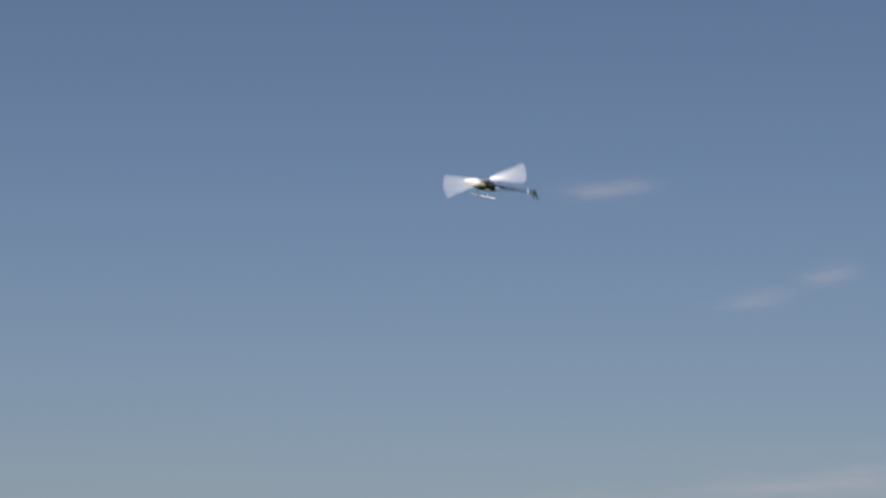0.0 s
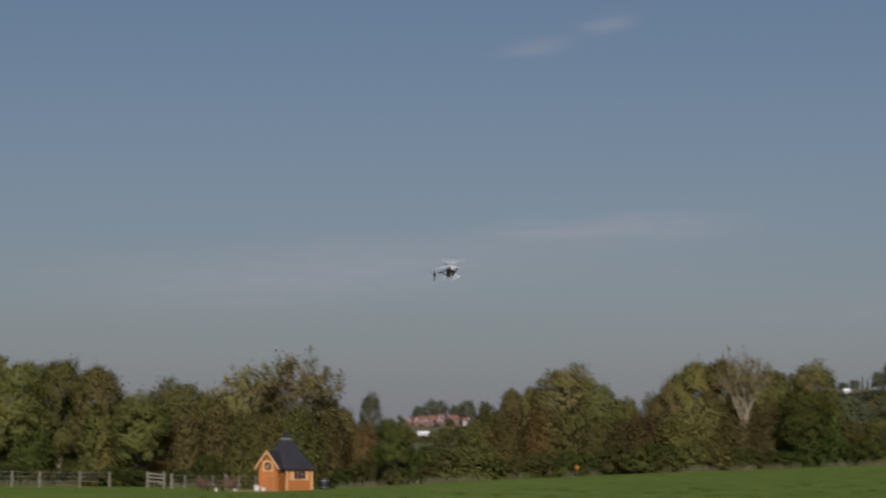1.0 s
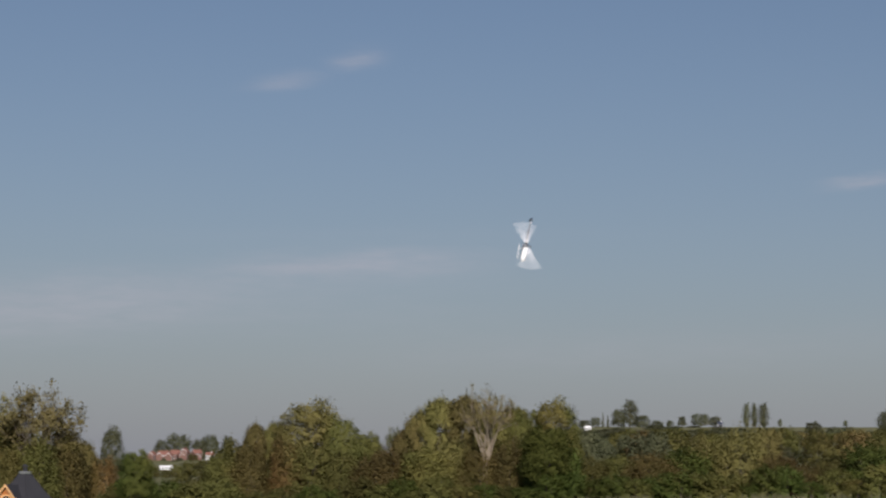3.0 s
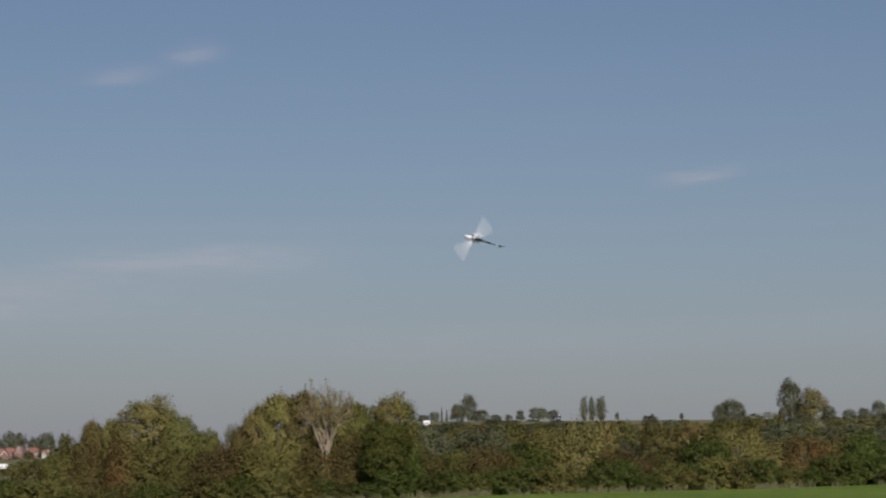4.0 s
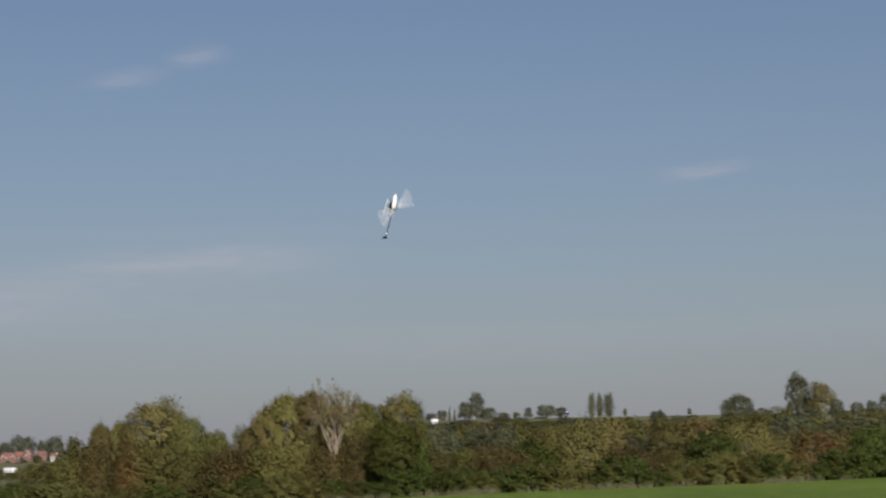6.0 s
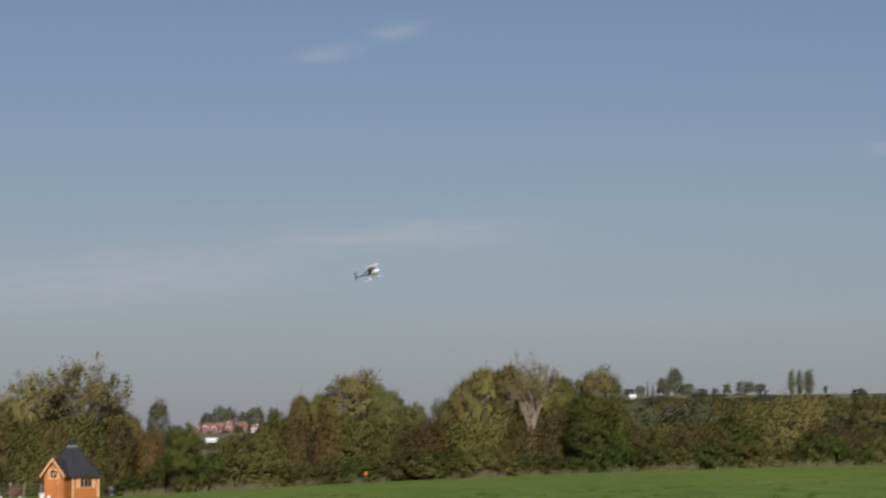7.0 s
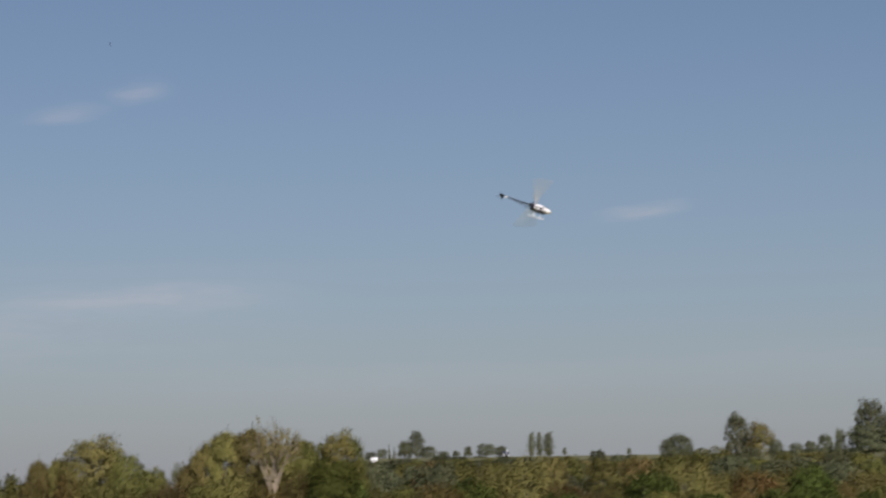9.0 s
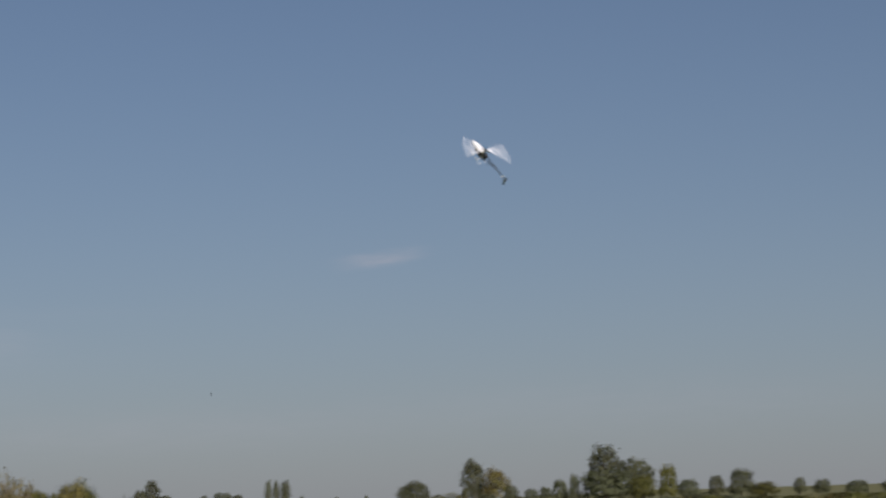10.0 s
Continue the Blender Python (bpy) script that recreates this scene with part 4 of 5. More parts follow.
def build_stile():
    ob = new("stile")
    ob.matrix_world = along(-14.2, 161.8)
    tagged(ob, "pale wooden stile set in the fence", "stile")
    for x in (-0.55, 0.55):
        part("post", boxed(x - 0.07, x + 0.07, -0.07, 0.07, -0.3, 1.15, None, 0.012), POST_WOOD, ob)
    for z in (0.42, 0.68, 0.92):
        part("rail", boxed(-0.62, 0.62, -0.11, -0.072, z, z + 0.11, pose(0, 0, 0, 0, 4, 0), 0.008), POST_WOOD, ob)
    part("step", boxed(0.1, 0.75, -0.5, 0.3, 0.30, 0.35, None, 0.008), POST_WOOD, ob)
    part("step_post", boxed(0.5, 0.62, -0.42, -0.32, -0.2, 0.30), POST_WOOD, ob)


build_stile()


def build_tufts():
    """Tall dry grass along the foot of the hedge."""
    rnd = random.Random(5)
    verts, faces = [], []
    az = -20.0
    while az < 23:
        d = HEDGE_Y / math.cos(radians(az)) - 4.6 + rnd.uniform(-1.0, 0.8) + (3 if az < -9 else 0)
        p = spot(az, d)
        if rnd.random() < 0.08 + 0.4 * (noise.noise((az * 0.5, 0, 9)) > 0.1):
            for _ in range(16):
                q = p + Vector((rnd.gauss(0, 0.3), rnd.gauss(0, 0.3), -0.03))
                h = rnd.uniform(0.2, 0.6)
                lean = Vector((rnd.gauss(0, 0.25), rnd.gauss(0, 0.25), 1)) * h
                w = rnd.uniform(0.015, 0.04)
                i = len(verts)
                verts.extend((q - Vector((w, 0, 0)), q + Vector((w, 0, 0)), q + lean))
                faces.append((i, i + 1, i + 2))
        az += 0.05
    me = bpy.data.meshes.new("tall_grass")
    me.from_pydata([tuple(v) for v in verts], [], faces)
    tagged(part("tall_grass", me, STRAW), "tall dry grass along the foot of the hedge", "grass", kind="stuff")


build_tufts()


def build_pasture_tufts():
    """Clumps of longer grass standing out of the pasture nearer the camera."""
    rnd = random.Random(11)
    verts, faces = [], []
    for n in range(900):
        y = 33 + 72 * rnd.random() ** 1.2
        if n % 10 < 6:
            y = 33 + 27 * rnd.random()
            x = 0.32 * y - 12.2 - abs(rnd.gauss(0, 3.5))         # most of them along the edge of the mown strip
            if n % 20 < 6:
                x, y = rnd.uniform(4, 16), 63 + abs(rnd.gauss(0, 4.0))
        else:
            x = y * math.tan(radians(rnd.uniform(-16, 18)))
            if x - 0.32 * y + 12 > 0 and y < 64:
                continue
        p = Vector((x, y, land(x, y) - 0.01))
        wide, tall = rnd.uniform(0.07, 0.24), rnd.uniform(0.05, 0.15)
        for _ in range(44):
            q = p + Vector((rnd.gauss(0, wide), rnd.gauss(0, wide), 0))
            h = tall * rnd.uniform(0.5, 1.3)
            w = rnd.uniform(0.006, 0.016)
            i = len(verts)
            verts.extend((q - Vector((w, 0, 0)), q + Vector((w, 0, 0)), q + Vector((rnd.gauss(0, 0.4) * h, rnd.gauss(0, 0.4) * h, h))))
            faces.append((i, i + 1, i + 2))
    me = bpy.data.meshes.new("grass_tufts")
    me.from_pydata([tuple(v) for v in verts], [], faces)
    tagged(part("grass_tufts", me, TUFT), "clumps of longer green grass in the pasture", "grass", kind="stuff")


build_pasture_tufts()

# orange marker in the hedge
mark = new("marker_post")
mark.matrix_world = along(-4.03, 160.8)
tagged(mark, "short post with an orange plastic cap at the hedge foot", "marker post")
part("post", boxed(-0.04, 0.04, -0.04, 0.04, -0.2, 0.5), OLD_WOOD, mark)
part("cap", tube(bmesh.new(), ((0, 0, 0.48), (0, 0, 0.58), (0.0, 0, 0.68), (0.0, 0, 0.74)), (0.07, 0.09, 0.08, 0.03), 8), ORANGE, mark)


# ---- far houses ----
def build_house(az, el_base, dist, wide, high, turn, wallmat, roofmat, label, rows=1):
    foot = spot(az, dist)
    foot.z = max(foot.z, top_of(el_base, dist)) - 0.5
    ob = new("house")
    ob.matrix_world = pose(*foot, 0, 0, -az + turn)
    tagged(ob, label, "house", "distant houses")
    w, d, h = wide / 2, wide * 0.36, high * 0.6
    part("wall", prism(bmesh.new(), ((-d, -3), (d, -3), (d, h), (0, high), (-d, h)), -w, w, pose(0, 0, 0, 0, 0, 90)), wallmat, ob)
    for s in (-1, 1):
        slab = prism(bmesh.new(), ((0, high + 0.05), (s * (d + 0.4), h - 0.25), (s * (d + 0.4), h - 0.02), (0, high + 0.3)), -w - 0.3, w + 0.3, pose(0, 0, 0, 0, 0, 90))
        roof = part("roof", slab, roofmat, ob)
    part("chimney", boxed(w * 0.5 - 0.4, w * 0.5 + 0.4, -0.4, 0.4, high * 0.8, high * 1.15), wallmat, roof)
    for s in (-1, 1):
        part("bargeboard", prism(bmesh.new(), ((0, high - 0.45), (d, h - 0.5), (d, h - 0.1), (0, high), (-d, h - 0.1), (-d, h - 0.5)), s * (w + 0.05) - 0.04, s * (w + 0.05) + 0.04, pose(0, 0, 0, 0, 0, 90)), WHITE, ob)
    for k in range(3):
        x = -w * 0.6 + k * w * 0.6
        for z in ((0.8, 0.8 + h * 0.5) if rows == 2 else (0.8,)):
            win = part("window", boxed(x - 0.65, x + 0.65, -d - 0.09, -d - 0.004, z, z + 1.25), WHITE, ob)
            part("pane", boxed(x - 0.53, x + 0.53, -d - 0.11, -d - 0.094, z + 0.12, z + 1.13), DARK_GLASS, win)


RED_HOUSE = "distant brick house with a red tiled roof among trees"
for az, el, dist, wide, high, turn in ((-8.08, 0.66, 1760, 6.5, 6.6, 65), (-7.93, 0.68, 1740, 6.5, 6.4, 100), (-7.80, 0.72, 1800, 7.5, 7.0, -15), (-7.66, 0.66, 1730, 6.5, 6.2, 75), (-7.54, 0.76, 1840, 7.0, 7.2, 20),
                                       (-7.40, 0.72, 1790, 6.5, 6.6, 110), (-7.30, 0.80, 1880, 7.5, 7.6, 70), (-7.02, 0.80, 1850, 7.0, 6.4, 30)):
    build_house(az, el, dist, wide, high, turn, BRICK_RED, TILE_RED, RED_HOUSE, 2)
build_house(-7.75, 0.47, 1300, 6.4, 2.6, 8, WHITE, WHITE, "distant low white building among trees")
build_house(-6.70, 0.80, 1800, 6.0, 4.4, 5, WHITE, TILE_RED, "distant white house with a red roof")
build_house(2.43, 1.50, 1300, 3.0, 2.6, 15, WHITE, WHITE, "distant small white house on the hill")
build_house(5.62, 1.60, 1690, 3.6, 4.2, 15, WHITE, SLATE, "distant small white house with a dark roof on the ridge")

# pole in the scrub
pole_foot = spot(11.25, 450)
pole = part("utility_pole", tube(bmesh.new(), (pole_foot - Vector((0, 0, 0.3)), Vector((pole_foot.x, pole_foot.y, top_of(1.78, 450)))), (0.11, 0.08), 8), POST_WOOD)
tagged(pole, "pale wooden pole rising from the scrub", "pole")


# ---- equipment box near the camera ----
def build_case():
    d = 12.0
    p = spot(14.6, d)
    ob = new("equipment_cabinet")
    ob.matrix_world = pose(p.x, p.y, p.z, 0, 0, -15.5)
    h = top_of(-0.55, d) - p.z
    tagged(ob, "navy blue equipment cabinet with a dark open bay on the grass", "cabinet")
    part("side_panel", boxed(-0.494, -0.300, -0.3, 0.3, -0.05, h - 0.015, None, 0.008), NAVY, ob)
    part("side_panel", boxed(0.02, 0.60, -0.3, 0.3, -0.05, h, None, 0.008), NAVY, ob)
    part("top_panel", boxed(-0.299, 0.019, -0.28, 0.3, h - 0.035, h - 0.006, None, 0.004), NAVY, ob)
    part("back_panel", boxed(-0.299, 0.019, 0.2, 0.24, -0.05, h - 0.051), BLACK, ob)
    for x in (-0.296, 0.003):
        part("frame_strip", boxed(x, x + 0.012, -0.315, -0.29, 0.0, h - 0.01), SLATE, ob)
    shelf = part("shelf", boxed(-0.28, 0.0, -0.2, 0.19, h - 0.20, h - 0.075, None, 0.004), BLACK, ob)
    for k in range(4):
        part("bolt", tube(bmesh.new(), ((-0.25 + k * 0.072, -0.2, h - 0.10), (-0.25 + k * 0.072, -0.212, h - 0.10)), 0.007, 8), ALU, shelf)


build_case()


# ---- the model helicopter ----
def oval(x, half, low, high, n=14, power=2.4):
    ring = []
    for j in range(n):
        q = math.tau * j / n
        c, s = math.cos(q), math.sin(q)
        ring.append(Vector((x, half * math.copysign(abs(c) ** (2 / power), c), (low + high) / 2 + (high - low) / 2 * math.copysign(abs(s) ** (2 / power), s))))
    return ring


def blade_mesh(length, root, chord, thick):
    bm = bmesh.new()
    rings = []
    for x, k in ((root, 0.55), (root + 0.05, 0.9), (root + 0.12, 1.0), (length * 0.9, 1.0), (length * 0.985, 0.94), (length, 0.7)):
        rings.append([Vector((x, chord * k * (u - 0.35), thick * k * v)) for u, v in ((0, 0), (0.15, 0.45), (0.4, 0.5), (1.0, 0.05), (1.0, -0.05), (0.4, -0.5), (0.15, -0.45))])
    return loft(bm, rings)


def build_helicopter():
    """A radio-controlled helicopter; its origin is the middle of the main rotor, x points to the nose."""
    heli = new("model_helicopter")
    tagged(heli, "white and black radio-controlled model helicopter flying stunts above the field", "helicopter")
    canopy = bmesh.new()
    loft(canopy, [oval(x, w, lo, hi) for x, w, lo, hi in ((0.47, 0.012, -0.175, -0.155), (0.44, 0.035, -0.205, -0.135), (0.36, 0.062, -0.235, -0.105), (0.26, 0.076, -0.240, -0.075),
                                                       (0.17, 0.076, -0.225, -0.058), (0.10, 0.070, -0.195, -0.058), (0.02, 0.058, -0.165, -0.060), (-0.03, 0.040, -0.14, -0.08))])
    canopy = part("canopy", canopy, GLOSS_WHITE, heli, "glossy white canopy", True)
    chin = bmesh.new()
    loft(chin, [oval(x, w, lo, hi) for x, w, lo, hi in ((0.24, 0.050, -0.25, -0.20), (0.15, 0.070, -0.252, -0.150), (0.04, 0.066, -0.252, -0.130), (-0.06, 0.050, -0.24, -0.115))])
    part("chin_panel", chin, BLACK, canopy, "black lower canopy panel", True)
    for s in (-1, 1):
        part("side_stripe", boxed(0.15, 0.30, s * 0.077 - 0.003, s * 0.077 + 0.003, -0.165, -0.140, pose(0, 0, 0, 0, 0, 0), 0.002), BLACK, canopy)
    body = part("frame", boxed(-0.16, 0.20, -0.036, 0.036, -0.275, -0.075, None, 0.012), CARBON, heli, "black carbon side frames")
    part("motor", tube(bmesh.new(), ((0.06, 0, -0.20), (0.06, 0, -0.09)), 0.045, 12), BLACK, body)
    part("battery_tray", boxed(0.0, 0.26, -0.026, 0.026, -0.29, -0.255, None, 0.006), BLACK, body)
    part("main_gear", tube(bmesh.new(), ((-0.03, 0, -0.215), (-0.03, 0, -0.20)), 0.085, 20), ALU, body)
    part("mast", tube(bmesh.new(), ((0, 0, -0.1), (0, 0, 0.035)), 0.011, 8), ALU, heli)
    part("swashplate", tube(bmesh.new(), ((0, 0, -0.055), (0, 0, -0.035)), 0.042, 14), ALU, heli)
    # tail boom, fin, supports
    part("tail_boom", tube(bmesh.new(), ((-0.12, 0, -0.115), (-0.5, 0, -0.105), (-0.98, 0, -0.095)), (0.017, 0.015, 0.013), 10), CARBON, heli, "black tail boom", True)
    for s in (-1, 1):
        part("boom_support", tube(bmesh.new(), ((-0.13, s * 0.035, -0.25), (-0.60, s * 0.02, -0.112)), 0.006, 6), CARBON, heli)
    part("boom_clamp", boxed(-0.88, -0.845, -0.022, 0.022, -0.126, -0.084, None, 0.005), GLOSS_WHITE, heli)
    part("tail_box", boxed(-1.03, -0.94, -0.024, 0.024, -0.122, -0.07, None, 0.008), BLACK, heli)
    fin = prism(bmesh.new(), ((-0.90, -0.11), (-0.99, -0.10), (-1.02, -0.01), (-1.005, 0.0), (-0.955, -0.07)), -0.004, 0.004)
    part("tail_fin", fin, CARBON, heli)
    low = prism(bmesh.new(), ((-0.91, -0.10), (-0.99, -0.10), (-1.06, -0.245), (-1.035, -0.255), (-0.96, -0.15)), -0.007, 0.007)
    part("lower_fin", low, CARBON, heli)
    # landing gear
    gear = part("landing_gear", boxed(-0.06, 0.20, -0.03, 0.03, -0.305, -0.292), BLACK, heli, "white skid landing gear")
    for x in (-0.04, 0.17):
        arch = [Vector((x, 0.125 * math.sin(q), -0.345 + 0.075 * math.cos(q))) for q in (radians(a) for a in range(-100, 101, 20))]
        part("strut", tube(bmesh.new(), arch, 0.009, 6), GLOSS_WHITE, gear)
    for s in (-1, 1):
        part("skid", tube(bmesh.new(), ((-0.20, s * 0.125, -0.36), (0.20, s * 0.125, -0.36), (0.26, s * 0.125, -0.345), (0.285, s * 0.125, -0.32)), 0.0095, 8), GLOSS_WHITE, gear)
    # rotors
    head = part("rotor_head", boxed(-0.05, 0.05, -0.022, 0.022, -0.018, 0.018, None, 0.006), ALU, heli)
    blades = []
    for s in (0, 180):
        grip_m = pose(0, 0, 0, 0, 0, s)
        ob = part("rotor_blade", blade_mesh(0.79, 0.09, 0.092, 0.010), BLADE_WHITE, head, "white main rotor blade")
        ob.data.transform(grip_m)
        blades.append(ob)
        part("blade_grip", boxed(0.045, 0.14, -0.018, 0.018, -0.014, 0.014, grip_m, 0.005), ALU, head)
    tail = part("tail_rotor", tube(bmesh.new(), ((0, 0.026, 0), (0, 0.05, 0)), 0.014, 8), ALU, heli)
    tail.matrix_world = pose(-0.985, 0, -0.095)
    for s in (0, 180):
        bl = part("tail_blade", blade_mesh(0.13, 0.02, 0.024, 0.004), ALU, tail)
        bl.data.transform(pose(0, 0.045, 0, 0, s, 0) @ pose(0, 0, 0, 90, 0, 0))
    return heli, head, blades, tail


def build_bird():
    bird = new("bird")
    small = Matrix.Scale(0.5, 4)
    tagged(bird, "small dark bird flying far off across the sky", "bird")
    part("body", loft(bmesh.new(), [oval(x, w, -h, h, 8, 2) for x, w, h in ((0.17, 0.008, 0.008), (0.12, 0.03, 0.03), (0.0, 0.045, 0.045), (-0.1, 0.028, 0.025), (-0.2, 0.03, 0.004))]), FEATHER, bird, smooth=True)
    for s in (-1, 1):
        bm = bmesh.new()
        loft(bm, [[Vector((0.07 - 0.05 * k, s * y, z)), Vector((-0.07 - 0.03 * k, s * y, z)), Vector((-0.01, s * y, z + 0.008))] for y, z, k in ((0.03, 0.01, 0), (0.15, 0.05, 0.5), (0.29, 0.03, 1.8))])
        part("wing", bm, FEATHER, bird)
    for c in bird.children:
        c.data.transform(small)
    return bird


HELI, HEAD, BLADES, TAIL = build_helicopter()
BIRD = build_bird()


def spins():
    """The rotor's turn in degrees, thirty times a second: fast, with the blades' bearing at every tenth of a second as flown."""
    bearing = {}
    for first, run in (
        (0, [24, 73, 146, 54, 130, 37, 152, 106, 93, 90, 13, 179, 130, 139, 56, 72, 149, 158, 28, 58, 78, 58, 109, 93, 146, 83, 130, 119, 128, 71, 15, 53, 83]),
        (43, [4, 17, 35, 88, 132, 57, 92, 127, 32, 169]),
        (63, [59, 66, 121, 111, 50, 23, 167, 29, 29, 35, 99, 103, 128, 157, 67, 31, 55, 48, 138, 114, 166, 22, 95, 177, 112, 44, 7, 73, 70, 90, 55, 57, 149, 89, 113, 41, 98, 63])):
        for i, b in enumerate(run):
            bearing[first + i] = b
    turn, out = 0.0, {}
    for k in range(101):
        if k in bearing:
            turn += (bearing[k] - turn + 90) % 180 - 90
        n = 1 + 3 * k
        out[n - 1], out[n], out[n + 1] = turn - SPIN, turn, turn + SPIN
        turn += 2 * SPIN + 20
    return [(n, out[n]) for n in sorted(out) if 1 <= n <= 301]


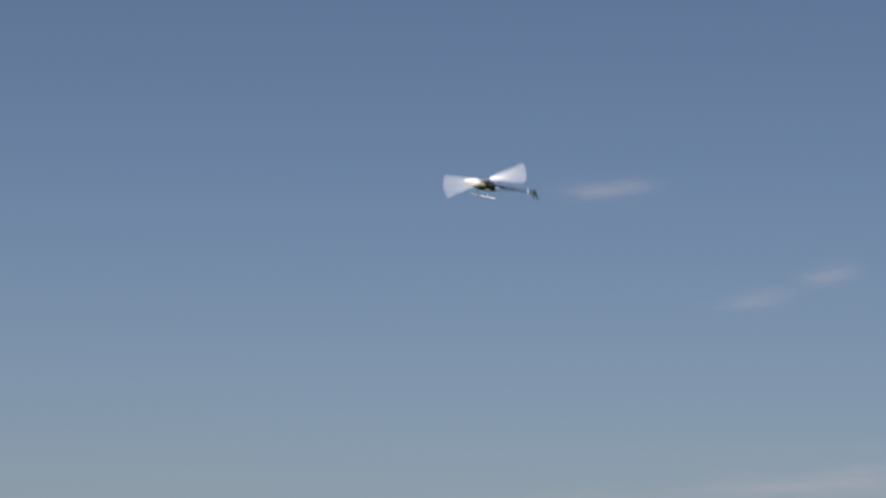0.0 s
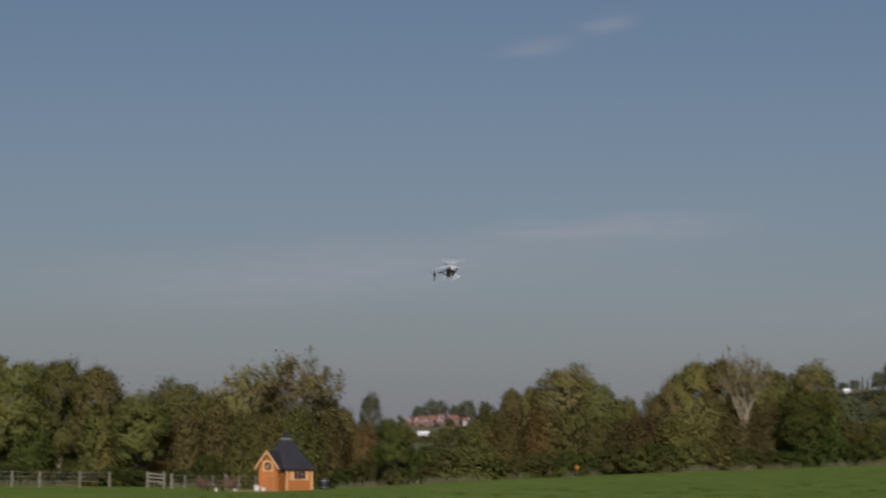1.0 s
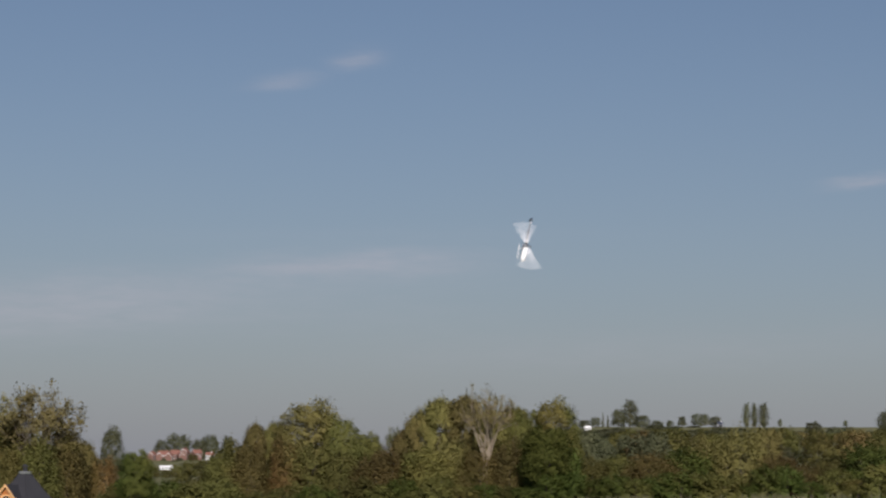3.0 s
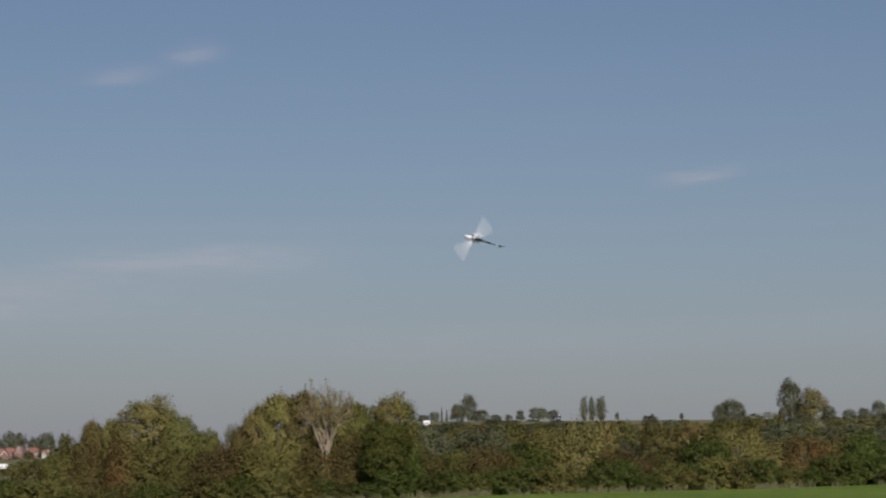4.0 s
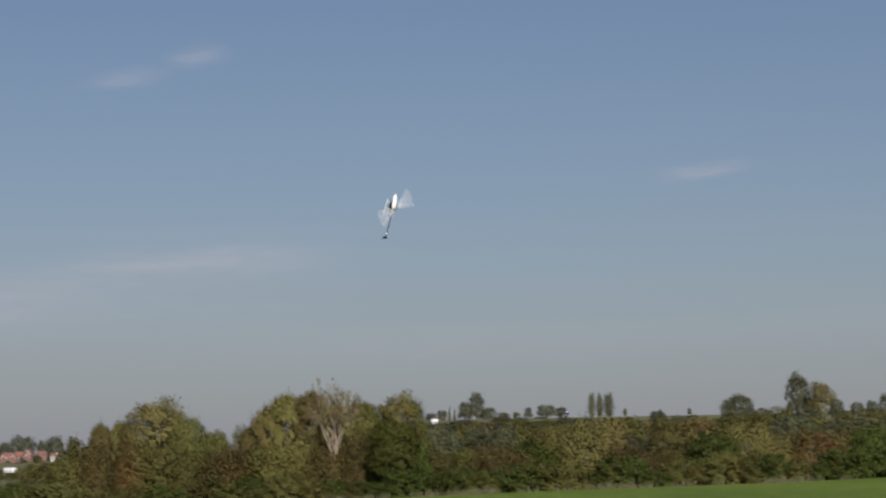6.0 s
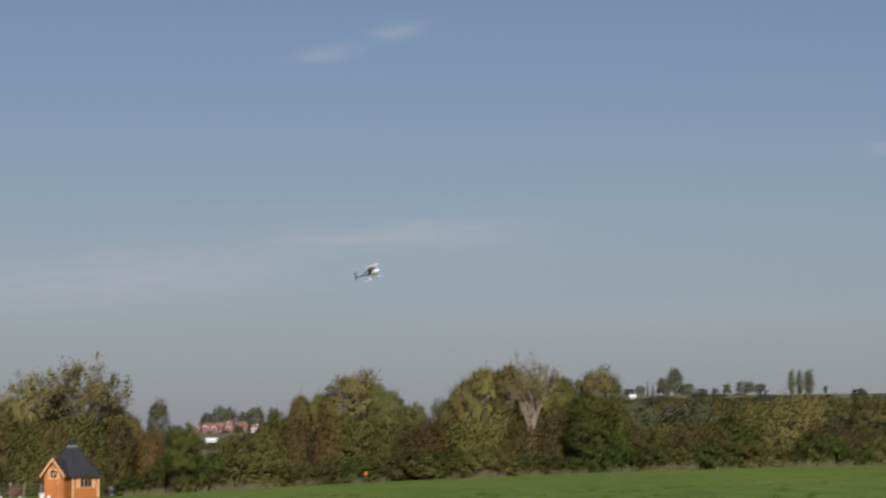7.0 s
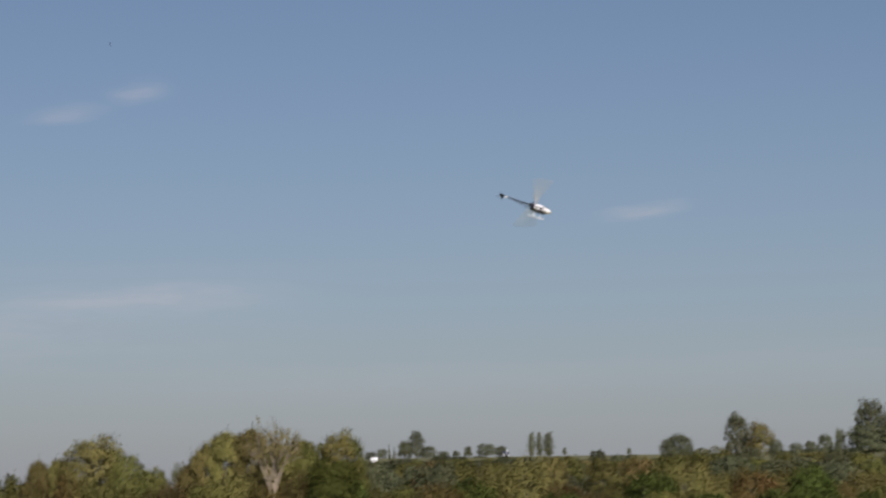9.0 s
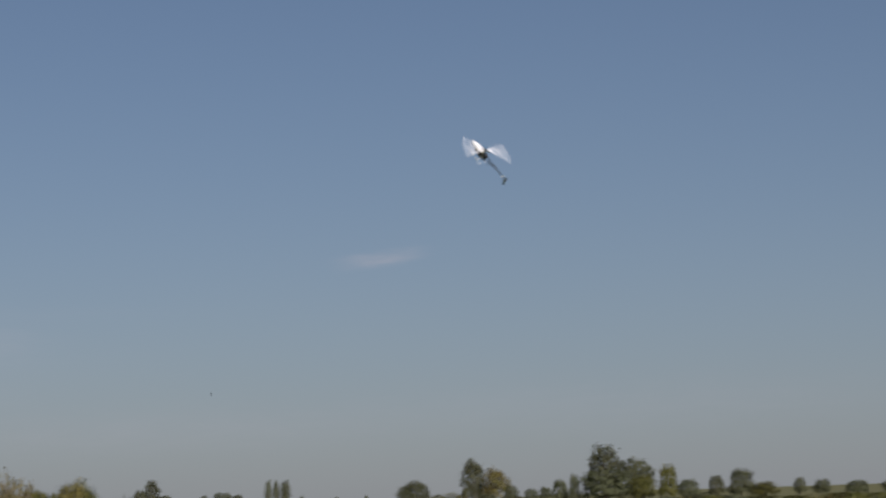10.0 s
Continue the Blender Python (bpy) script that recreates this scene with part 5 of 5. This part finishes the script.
def motions():
    walk(HELI, [
        (0, pose(-8.70, 42.01, 11.49, -64, -15, 173)),
        (0.1, pose(-8.23, 43.30, 11.75, -71, -60, -179)),
        (0.2, pose(-7.70, 44.67, 11.61, 24, -43, 74)),
        (0.3, pose(-7.57, 45.99, 11.36, 39, -6, 35)),
        (0.4, pose(-7.65, 47.44, 10.22, 61, 35, 37)),
        (0.5, pose(-7.76, 48.78, 9.48, -9, 42, -61)),
        (0.55, pose(-7.70, 49.59, 8.87, -40, 14, -148)),
        (0.6, pose(-7.64, 50.40, 8.25, -19, -19, 140)),
        (0.7, pose(-7.68, 51.89, 7.68, -14, -30, -178)),
        (0.8, pose(-7.52, 53.43, 6.78, -1, -17, 106)),
        (0.9, pose(-7.40, 54.90, 6.44, 2, -17, 73)),
        (1, pose(-7.04, 56.37, 6.33, 3, -13, 75)),
        (1.1, pose(-6.79, 57.05, 6.64, 0, -14, 96)),
        (1.2, pose(-6.63, 57.69, 7.26, 2, -5, 147)),
        (1.3, pose(-6.24, 58.36, 7.74, 7, -3, -159)),
        (1.4, pose(-5.74, 58.93, 8.22, -2, -29, -143)),
        (1.5, pose(-5.34, 59.54, 8.27, 14, -46, -99)),
        (1.6, pose(-4.88, 60.19, 7.98, -104, -54, 16)),
        (1.7, pose(-4.65, 60.80, 7.81, -64, -13, -16)),
        (1.8, pose(-4.32, 61.42, 7.64, -79, 32, -3)),
        (1.9, pose(-4.12, 61.98, 7.90, -100, 56, -13)),
        (2, pose(-3.72, 62.57, 8.06, 171, 39, -95)),
        (2.1, pose(-3.31, 62.00, 7.96, 130, 21, -133)),
        (2.2, pose(-2.96, 61.41, 7.93, 152, -15, -164)),
        (2.25, pose(-2.72, 61.13, 7.88, 173, -25, 153)),
        (2.3, pose(-2.48, 60.84, 7.84, -164, -19, 109)),
        (2.4, pose(-2.01, 60.27, 7.72, -174, 11, 59)),
        (2.5, pose(-1.49, 59.71, 7.44, -179, 20, -10)),
        (2.55, pose(-1.26, 60.41, 7.52, 172, 6, 19)),
        (2.6, pose(-1.03, 61.11, 7.60, 153, -12, 48)),
        (2.65, pose(-0.78, 61.80, 7.71, 117, -39, 44)),
        (2.7, pose(-0.53, 62.50, 7.83, 57, -61, 71)),
        (2.75, pose(-0.30, 63.19, 7.92, -42, -66, 151)),
        (2.8, pose(-0.07, 63.89, 8.02, -86, -35, 172)),
        (2.9, pose(0.47, 65.26, 8.37, -87, 14, -168)),
        (3, pose(1.11, 66.62, 8.69, -36, 59, -108)),
        (3.1, pose(1.66, 67.11, 8.71, 41, 44, -44)),
        (3.15, pose(1.84, 67.37, 8.63, 41, 14, -11)),
        (3.2, pose(2.02, 67.62, 8.56, 25, -11, 22)),
        (3.29, pose(2.30, 68.27, 8.66, 54, -14, 35)),
        (3.38, pose(2.58, 68.92, 8.76, 82, -16, 49)),
        (3.48, pose(2.87, 69.57, 8.86, 110, -18, 63)),
        (3.57, pose(3.16, 70.22, 8.96, 138, -19, 77)),
        (3.66, pose(3.46, 70.87, 9.06, 165, -20, 91)),
        (3.75, pose(3.76, 71.51, 9.16, -168, -20, 105)),
        (3.84, pose(4.07, 72.16, 9.26, -141, -20, 119)),
        (3.93, pose(4.38, 72.80, 9.37, -114, -18, 133)),
        (4.03, pose(4.69, 73.44, 9.47, -86, -16, 147)),
        (4.12, pose(5.01, 74.08, 9.57, -58, -14, 161)),
        (4.21, pose(5.34, 74.72, 9.68, -29, -11, 174)),
        (4.3, pose(5.67, 75.36, 9.78, 1, -9, -173)),
        (4.35, pose(5.78, 75.37, 9.58, 27, 19, -164)),
        (4.4, pose(5.89, 75.38, 9.38, 65, 39, -140)),
        (4.45, pose(6.03, 75.38, 9.30, 29, 60, 144)),
        (4.5, pose(6.18, 75.37, 9.22, -11, 41, 65)),
        (4.55, pose(6.30, 75.40, 8.87, -61, 36, 5)),
        (4.6, pose(6.43, 75.42, 8.53, -85, 3, -30)),
        (4.7, pose(6.61, 76.12, 8.06, -106, -35, 22)),
        (4.75, pose(6.81, 76.45, 7.91, -56, -66, -32)),
        (4.8, pose(7.01, 76.78, 7.75, 16, -46, -110)),
        (4.85, pose(7.20, 77.11, 7.53, 76, -50, -171)),
        (4.9, pose(7.40, 77.45, 7.30, 112, -22, 152)),
        (5, pose(7.65, 78.11, 7.11, 109, 30, -173)),
        (5.1, pose(7.93, 78.78, 6.68, 128, 50, -122)),
        (5.15, pose(7.82, 79.10, 7.10, 177, 31, -17)),
        (5.2, pose(7.71, 79.41, 7.52, 162, -8, 51)),
        (5.29, pose(7.03, 78.95, 7.89, -165, -16, 51)),
        (5.38, pose(6.35, 78.47, 8.26, -132, -24, 51)),
        (5.47, pose(5.69, 77.99, 8.63, -99, -32, 50)),
        (5.57, pose(5.03, 77.50, 8.99, -65, -40, 49)),
        (5.66, pose(4.38, 77.00, 9.34, -31, -48, 46)),
        (5.75, pose(3.74, 76.49, 9.69, 5, -56, 42)),
        (5.84, pose(3.10, 75.98, 10.03, 43, -63, 36)),
        (5.93, pose(2.48, 75.46, 10.37, 87, -70, 24)),
        (6.03, pose(1.86, 74.94, 10.70, 141, -75, 2)),
        (6.12, pose(1.25, 74.41, 11.03, -155, -76, -31)),
        (6.21, pose(0.65, 73.87, 11.35, -96, -72, -58)),
        (6.3, pose(0.06, 73.33, 11.66, -48, -66, -74)),
        (6.4, pose(-0.40, 71.82, 11.57, -69, -70, -53)),
        (6.5, pose(-0.78, 70.37, 11.10, -75, -62, -46)),
        (6.6, pose(-0.75, 69.41, 10.74, -100, -45, -47)),
        (6.7, pose(-1.01, 68.47, 10.14, -113, -29, -52)),
        (6.8, pose(-1.93, 67.59, 8.92, -146, -10, -62)),
        (6.9, pose(-3.07, 66.62, 8.09, -154, -1, -66)),
        (7, pose(-4.43, 65.65, 6.85, -163, 0, -60)),
        (7.1, pose(-5.20, 64.05, 5.93, -163, 3, -59)),
        (7.2, pose(-5.13, 62.48, 5.40, -155, -0, -48)),
        (7.3, pose(-4.58, 60.92, 5.26, -111, -20, -32)),
        (7.4, pose(-3.37, 59.38, 5.58, -106, -40, -11)),
        (7.5, pose(-2.57, 57.81, 5.67, -99, -45, -29)),
        (7.6, pose(-2.04, 57.37, 6.03, -64, -51, -61)),
        (7.7, pose(-1.45, 56.95, 6.10, -43, -50, -57)),
        (7.8, pose(-0.96, 56.53, 6.21, -83, -58, -21)),
        (7.9, pose(-0.11, 56.09, 6.35, -78, -53, -32)),
        (8, pose(0.79, 55.65, 6.43, -82, -39, -48)),
        (8.1, pose(1.44, 55.19, 6.59, -82, -48, -47)),
        (8.2, pose(2.05, 54.68, 7.26, -82, -57, -46)),
        (8.3, pose(2.36, 54.04, 7.48, -79, -47, -64)),
        (8.4, pose(2.64, 53.38, 7.85, -102, -35, -48)),
        (8.5, pose(3.28, 52.71, 8.12, -101, -18, -35)),
        (8.6, pose(4.17, 52.07, 7.87, -126, -3, 25)),
        (8.7, pose(5.04, 51.36, 8.12, -108, 9, -27)),
        (8.8, pose(5.58, 52.76, 8.56, -68, 14, 24)),
        (8.9, pose(6.07, 54.16, 9.10, -48, 10, 21)),
        (9, pose(6.25, 55.64, 9.31, -39, 11, 30)),
        (9.1, pose(6.87, 57.06, 9.49, -64, 19, -33)),
        (9.2, pose(7.73, 58.22, 9.52, -125, 13, -34)),
        (9.3, pose(8.69, 59.37, 9.43, -161, 20, -36)),
        (9.4, pose(10.08, 60.41, 9.61, 178, 22, -44)),
        (9.45, pose(10.60, 60.94, 9.83, -156, 25, -53)),
        (9.5, pose(11.13, 61.47, 10.03, -129, 31, -59)),
        (9.55, pose(11.50, 61.52, 10.53, -116, 45, -88)),
        (9.6, pose(11.89, 61.57, 11.01, -114, 62, -124)),
        (9.7, pose(12.39, 61.79, 11.66, -131, 66, 179)),
        (9.8, pose(12.45, 62.06, 12.46, -155, 21, 123)),
        (9.85, pose(12.70, 62.17, 12.71, -103, 32, 177)),
        (9.9, pose(12.96, 62.28, 12.96, -63, 3, -141)),
        (9.95, pose(13.00, 62.47, 13.01, -60, -29, -163)),
        (10, pose(13.03, 62.66, 13.06, -37, -55, 159)),
    ])
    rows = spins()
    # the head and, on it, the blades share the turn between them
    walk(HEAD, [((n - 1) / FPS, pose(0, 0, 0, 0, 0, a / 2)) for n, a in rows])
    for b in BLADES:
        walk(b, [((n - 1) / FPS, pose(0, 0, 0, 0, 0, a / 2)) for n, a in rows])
    walk(TAIL, [((n - 1) / FPS, pose(-0.985, 0, -0.095, 0, (n * 83) % 360, 0)) for n, a in rows])
    walk(BIRD, [(0.0, pose(*BIRD_FROM, 0, 0, 15)), (10.0, pose(*BIRD_TO, 0, 0, 15))])


motions()
